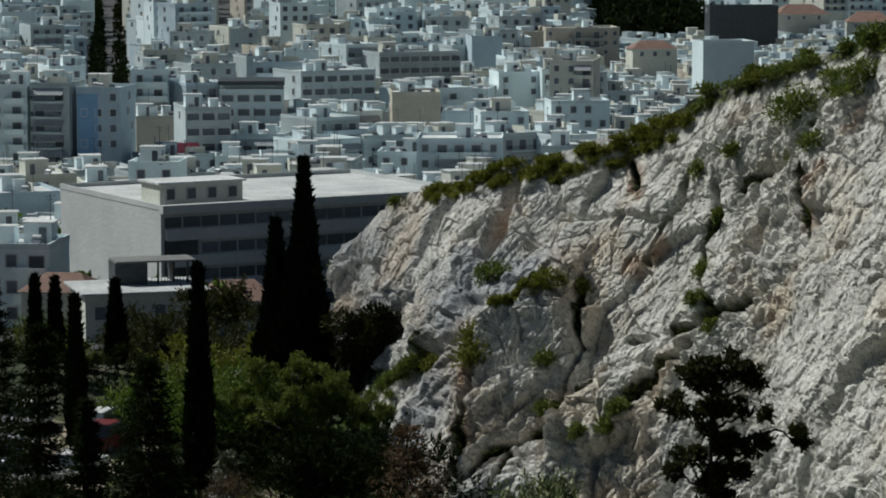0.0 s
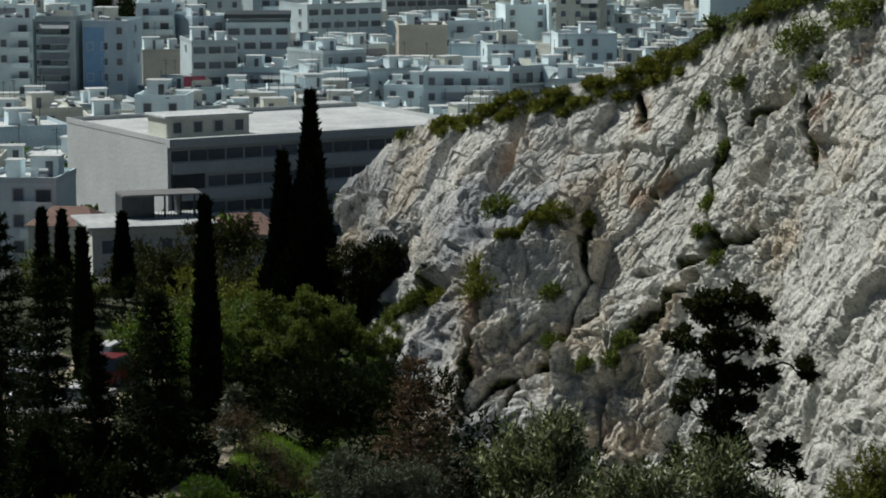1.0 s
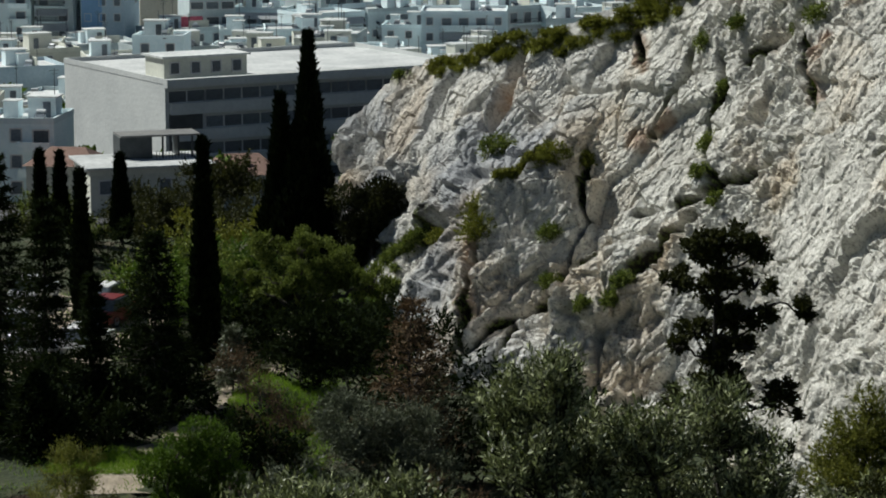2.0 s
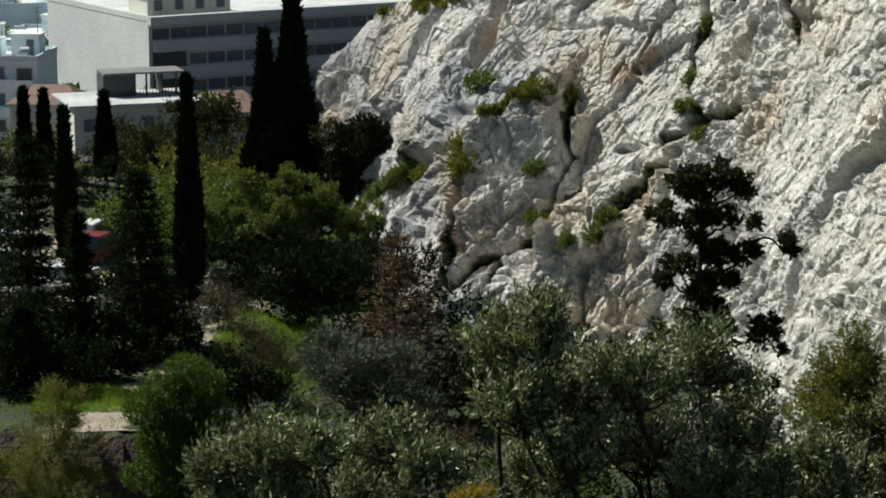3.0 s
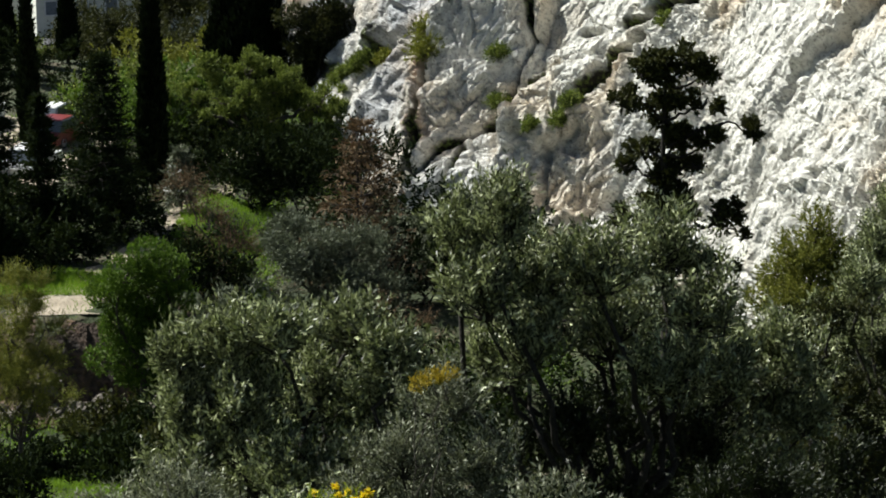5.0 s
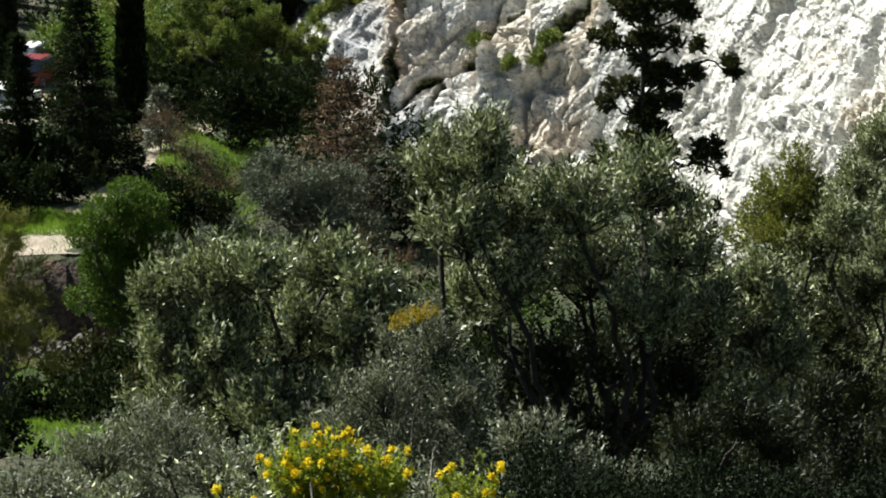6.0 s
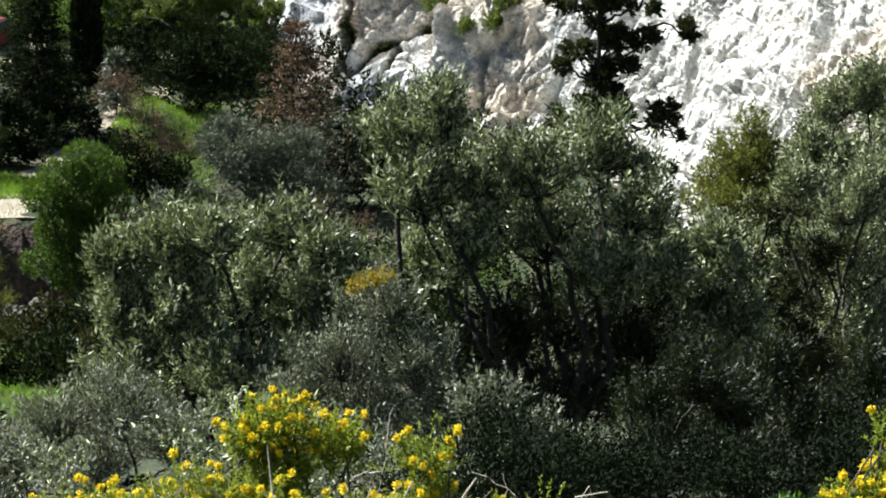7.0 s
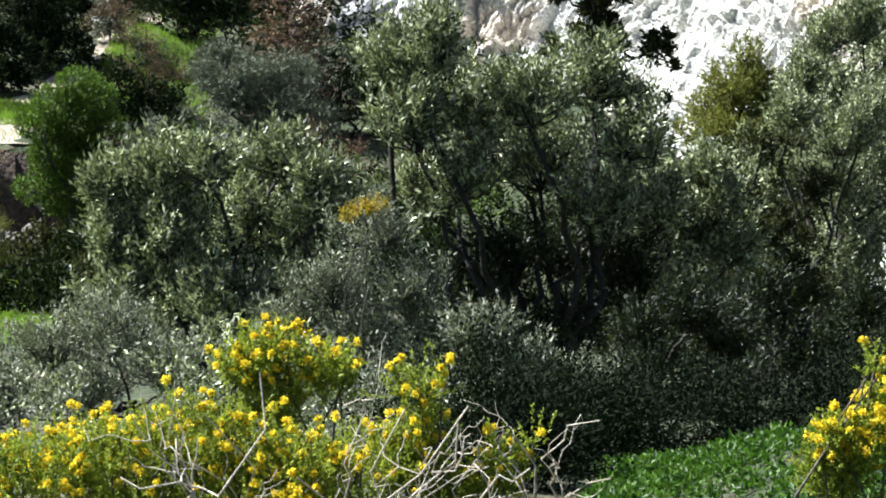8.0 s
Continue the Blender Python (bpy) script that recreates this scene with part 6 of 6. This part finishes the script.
apartment(46, 950, 25, 18, 22.0, 6, S_, "broad stepped sand-coloured block", "balcony", 3)
apartment(80, 800, 15, 12, 24.0, 10, W_, "white box-shaped hall near the ridge", "blank", 1, cap=False)
scr = apartment(117, 1100, 27, 12, 24.5, 4, DARKMETAL, "dark glass-fronted hall behind the ridge", "blank", 1, cap=False)
apartment(-45, 440, 8, 8, 21.1, -4, W_, "small white rooftop house", "plain", 2)
apartment(-50, 330, 9, 10, 21.2, -6, W_, "white two-storey house with balconies", "balcony", 3)
apartment(-62, 345, 12, 10, 18.6, -6, C_, "low cream house below the hill", "plain", 2)
hs = apartment(-33.5, 303, 13, 10, 19.0, 17, C_, "pale flat-roofed house with an overhanging roof", "plain", 2, cap=False, name="house")
hh = 19.0 - float(ground(-33.5, 303))
under("roof_slab", box_mesh("roof_slab", [(0, -0.3, hh + 0.72, 14.2, 11.4, 0.2, 0)], [ROOFTOP]), hs, "white overhanging roof slab")
under("roof_room", box_mesh("roof_room", [(-0.5, 2.2, hh + 0.92, 3.6, 4, 2.4, 0), (4.5, 3.0, hh + 0.92, 0.2, 3.0, 2.4, 0), (5.8, 0.4, hh + 0.92, 0.2, 0.2, 2.4, 0), (2.5, 0.4, hh + 0.92, 0.2, 0.2, 2.4, 0), (2.2, 2.2, hh + 3.32, 8.8, 4.6, 0.2, 0)], [DARKMETAL, SLATE], [0, 0, 0, 0, 1]), hs, "dark roofed rooftop terrace")
for k in range(14):
    under("railing_bar", box_mesh("railing_bar", [(1.6 + k * 0.35, -0.6, hh + 0.92, 0.05, 0.05, 0.9, 0)], [DARKMETAL]), hs)


tow = apartment(-30, 1100, 24, 14, 33.0, 4, G_, "tall grey block with white jutting balconies", "plain", 2)
for i in range(7):
    for k in (0, 1):
        balcony(tow, 4.0, True, pose(-9 + 5 * k + (0.9 if (i + k) % 2 else -0.9), -7, 33.0 - float(ground(-30, 1100)) - (i + 1) * 3.1))


def tiled_house(x, y, w, d, eave, ridge, turn, label):
    z0 = float(ground(x, y))
    root = thing("tiled_house", (x, y, z0), label, "house", "", turn)
    TAKEN.append((x, y, max(w, d) / 2 + 1))
    e, r = eave - z0, ridge - z0
    under("wall", box_mesh("wall", [(0, 0, -1, w, d, e + 1, 0)], [C_]), root)
    v = np.array([(-w / 2 - .4, -d / 2 - .4, e), (w / 2 + .4, -d / 2 - .4, e), (w / 2 + .4, d / 2 + .4, e), (-w / 2 - .4, d / 2 + .4, e), (-w / 4, 0, r), (w / 4, 0, r), (w / 4, 0.01, r), (-w / 4, 0.01, r)])
    under("roof", mesh_from("roof", v, [(0, 1, 5, 4), (2, 3, 7, 6), (1, 2, 6, 5), (3, 0, 4, 7), (3, 2, 1, 0)], TERRACOTTA), root, "red tiled hip roof")
    for k in (-1, 0, 1):
        under("window", WINDOWS[0], root, m=pose(k * w / 3.4, -d / 2 - 0.02, e - 2.2))


tiled_house(-23.0, 308, 8, 7, 17.9, 19.9, 12, "small house with a red tiled roof")
# Hip roof added where a faded red sunshade stands.
tiled_house(-43.5, 318, 8, 7, 17.6, 19.4, -8, "hip-roofed house in place of a faded red sunshade")
tiled_house(150, 1180, 22, 14, 19, 23, 8, "house with a red tiled roof behind the ridge")
tiled_house(170, 1120, 18, 14, 18, 22, -6, "large house with a red tiled roof")
tiled_house(64, 860, 14, 9, 19.5, 22, 10, "hall with a rusty red roof")
tiled_house(-62, 700, 8, 8, 17, 19, -7, "small red-roofed house between blocks")


def free(x, y, r):
    return all((x - a) ** 2 + (y - b) ** 2 > (r + c) ** 2 * 0.8 for a, b, c in TAKEN)


def behind_ridge(x, y, top):
    """True where the rocky ridge stands in front of a building."""
    return x / y > -0.045 and (top - 60) / y < -0.128 + (x / y + 0.039) * 0.425


HEROES = list(MARKED)
STYLES = ("balcony", "balcony", "balcony", "plain", "balcony", "blank")
LABELS = {0: "white-plastered", 1: "cream-plastered", 2: "grey-plastered", 3: "pale blue-grey", 4: "sand-coloured"}
WORDS = {"balcony": "apartment block with balconies", "plain": "apartment block with small windows", "strip": "office block with wide windows", "blank": "block with a blank side wall"}
y = 398.0
row = 0
while y < 900:
    x = -0.205 * y + rng.uniform(0, 8)
    while x < 0.2 * y:
        w = rng.uniform(8, 14)
        cx = x + w / 2
        d = rng.uniform(10, 15)
        base = float(ground(cx, y))
        top = base + 3.1 * rng.integers(*((1, 3) if y < 560 and cx / y < -0.06 else (2, 4) if y < 480 else (2, 4) if y < 560 else (3, 6) if y < 620 else (4, 8))) + rng.uniform(0.4, 1.2)
        if cx / y > 0.05:
            top = min(top, base + 9)
        for hx, hy, hw, ht in HEROES:
            if hy > y + 8 and abs(cx / y - hx / hy) < 0.5 * (w / y + hw / hy):
                top = min(top, max(base + 3.6, EYE + y * (ht - 10 - EYE) / hy))
        lane = abs(cx + 0.1195 * y) < 0.62 * w + 0.0055 * y and y > 585
        if free(cx, y, 0.42 * w) and not lane and not behind_ridge(cx, y, top + 3):
            i = rng.choice(5, p=(0.42, 0.2, 0.2, 0.12, 0.06))
            st = STYLES[rng.integers(0, 6)]
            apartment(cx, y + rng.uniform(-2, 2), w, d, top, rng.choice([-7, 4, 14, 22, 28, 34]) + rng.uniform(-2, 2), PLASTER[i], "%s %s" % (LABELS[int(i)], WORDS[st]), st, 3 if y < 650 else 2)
        x += w + rng.uniform(0.3, 2.5) + (9 if rng.random() < 0.18 else 0)
    y += 17 if row % 3 else 22
    row += 1


def far_city():
    """The rest of the city, past counting: bodies, roofs, stairwells, windows and balconies."""
    rows, idx = [], []

    def put(b, i):
        rows.append(b)
        idx.append(i)

    y, line = 905.0, 0
    while y < 1700:
        x = -0.21 * y
        while x < 0.21 * y:
            w = rng.uniform(8, 16)
            d = rng.uniform(11, 16)
            cx, cy = x + w / 2, y + rng.uniform(-3, 3)
            z = float(ground(cx, cy))
            h = 3.1 * (rng.integers(4, 8) + (rng.random() < 0.12) * rng.integers(1, 4)) + rng.uniform(0, 1)
            if cx / cy > 0.045 and cy < 1200:
                h = rng.uniform(5, 8)
            lane = abs(cx + 0.1195 * cy) < 0.62 * w + 0.0055 * cy or abs(cx + 0.0776 * cy) < 0.55 * w + 0.0022 * cy or (1150 < cy < 1500 and 0.05 < cx / cy < 0.095) or (1250 < cy < 1500 and 0.1 < cx / cy < 0.17)
            if not lane and free(cx, cy, 0.4 * w) and not behind_ridge(cx, cy, z + h + 3):
                a = rng.choice([-7, 6, 16, 24, 32, 38]) + rng.uniform(-2, 2)
                c, s = math.cos(radians(a)), math.sin(radians(a))

                def at(u, v):
                    return cx + u * c - v * s, cy + u * s + v * c

                # White walls picked more often, as haze pales the far blocks.
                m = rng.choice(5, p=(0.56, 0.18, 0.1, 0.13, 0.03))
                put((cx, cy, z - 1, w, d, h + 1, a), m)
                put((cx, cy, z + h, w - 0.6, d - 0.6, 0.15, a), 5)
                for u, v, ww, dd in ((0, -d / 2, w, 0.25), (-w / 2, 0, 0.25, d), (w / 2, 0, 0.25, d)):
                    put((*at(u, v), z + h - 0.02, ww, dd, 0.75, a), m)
                put((*at(rng.uniform(-0.3, 0.3) * w, rng.uniform(-0.1, 0.3) * d), z + h, rng.uniform(2.5, 5), rng.uniform(2.5, 4), rng.uniform(2.2, 3), a), rng.choice([0, 0, 1, 2]))
                for _ in range(3 if y < 1400 else 1):
                    put((*at(rng.uniform(-0.4, 0.4) * w, rng.uniform(-0.4, 0.4) * d), z + h, rng.uniform(0.8, 3.0), rng.uniform(0.8, 2.4), rng.uniform(0.8, 2.2), a), rng.choice([0, 0, 5, 1, 8]))
                kind = rng.random()
                for i in range(3 if y < 1300 else 2):
                    zz = z + h - 3.1 * (i + 1) + 0.2
                    if kind < 0.2:
                        continue
                    n = max(2, int(w // 3.4))
                    for k in range(n):
                        put((*at((k + 0.5) / n * w - w / 2, -d / 2 - 0.02), zz + 0.7, 1.6, 0.12, 1.6, a), 6)
                    if kind > 0.55:
                        put((*at(0, -d / 2 - 0.6), zz - 0.1, w * 0.9, 1.2, 0.15, a), 0)
                        put((*at(0, -d / 2 - 1.17), zz + 0.05, w * 0.9, 0.08, 0.8, a), rng.choice([0, 0, 2, 7]))
                    for sx in (-1, 1) if y < 1300 else ():
                        put((*at(sx * (w / 2 + 0.02), rng.uniform(-0.25, 0.25) * d), zz + 0.7, 0.12, 1.4, 1.5, a), 6)
            x += w + rng.uniform(0.2, 2) + (8 if rng.random() < 0.15 else 0)
        y += (20 if line % 3 else 28) * (1 + (y - 900) / 3000)
        line += 1
    ob = new("distant_city", box_mesh("distant_city", rows, [*PLASTER, ROOFTOP, PANE, AWNING, DARKMETAL], np.array(idx)))
    tagged(ob, "dense pale city of flat-roofed apartment blocks in the distance", "city", kind="stuff")


far_city()


def grove(name, spots, label, mat):
    """Trees past counting: many clumps of leaves on trunks."""
    vs = []
    for x, y, r in spots:
        z = float(ground(x, y))
        p, d = lobe_points(150, [(x, y, z + r * 1.6, r, r * 0.9), (x + r * 0.5, y, z + r * 1.2, r * 0.7, r * 0.7)], 0.4)
        vs.append(blades(p, d + rng.normal(size=p.shape) * 0.6, r * 0.6, r * 0.36))
        vs.append(tube([(x, y, z - 0.5), (x, y, z + r * 0.8), (x, y, z + r * 1.6)], 0.25, 0.1, 5))
    v, f = join(vs)
    tagged(new(name, mesh_from(name, v, f, mat)), label, "trees", kind="stuff")


grove("city_park", [(rng.uniform(0.055, 0.093) * y, y, rng.uniform(3.5, 6)) for y in rng.uniform(1150, 1560, 170)], "dark green park trees between city blocks", CONIFER_AND_SHADE)
grove("hilltop_park", [(rng.uniform(0.10, 0.17) * y, y, rng.uniform(3.5, 6)) for y in rng.uniform(1300, 1600, 110)], "dark trees behind the ridge", CONIFER_AND_SHADE)
grove("street_trees", [((-0.1235 if rng.random() < 0.65 else -0.1155) * y, y, rng.uniform(1.8, 2.8)) for y in rng.uniform(640, 1650, 80)], "dark trees lining a long straight street", CONIFER_AND_SHADE)
grove("town_trees", [(rng.uniform(-0.16, 0.02) * y, y, rng.uniform(1.6, 2.6)) for y in rng.uniform(290, 560, 26)], "small green trees between houses", SHRUB)
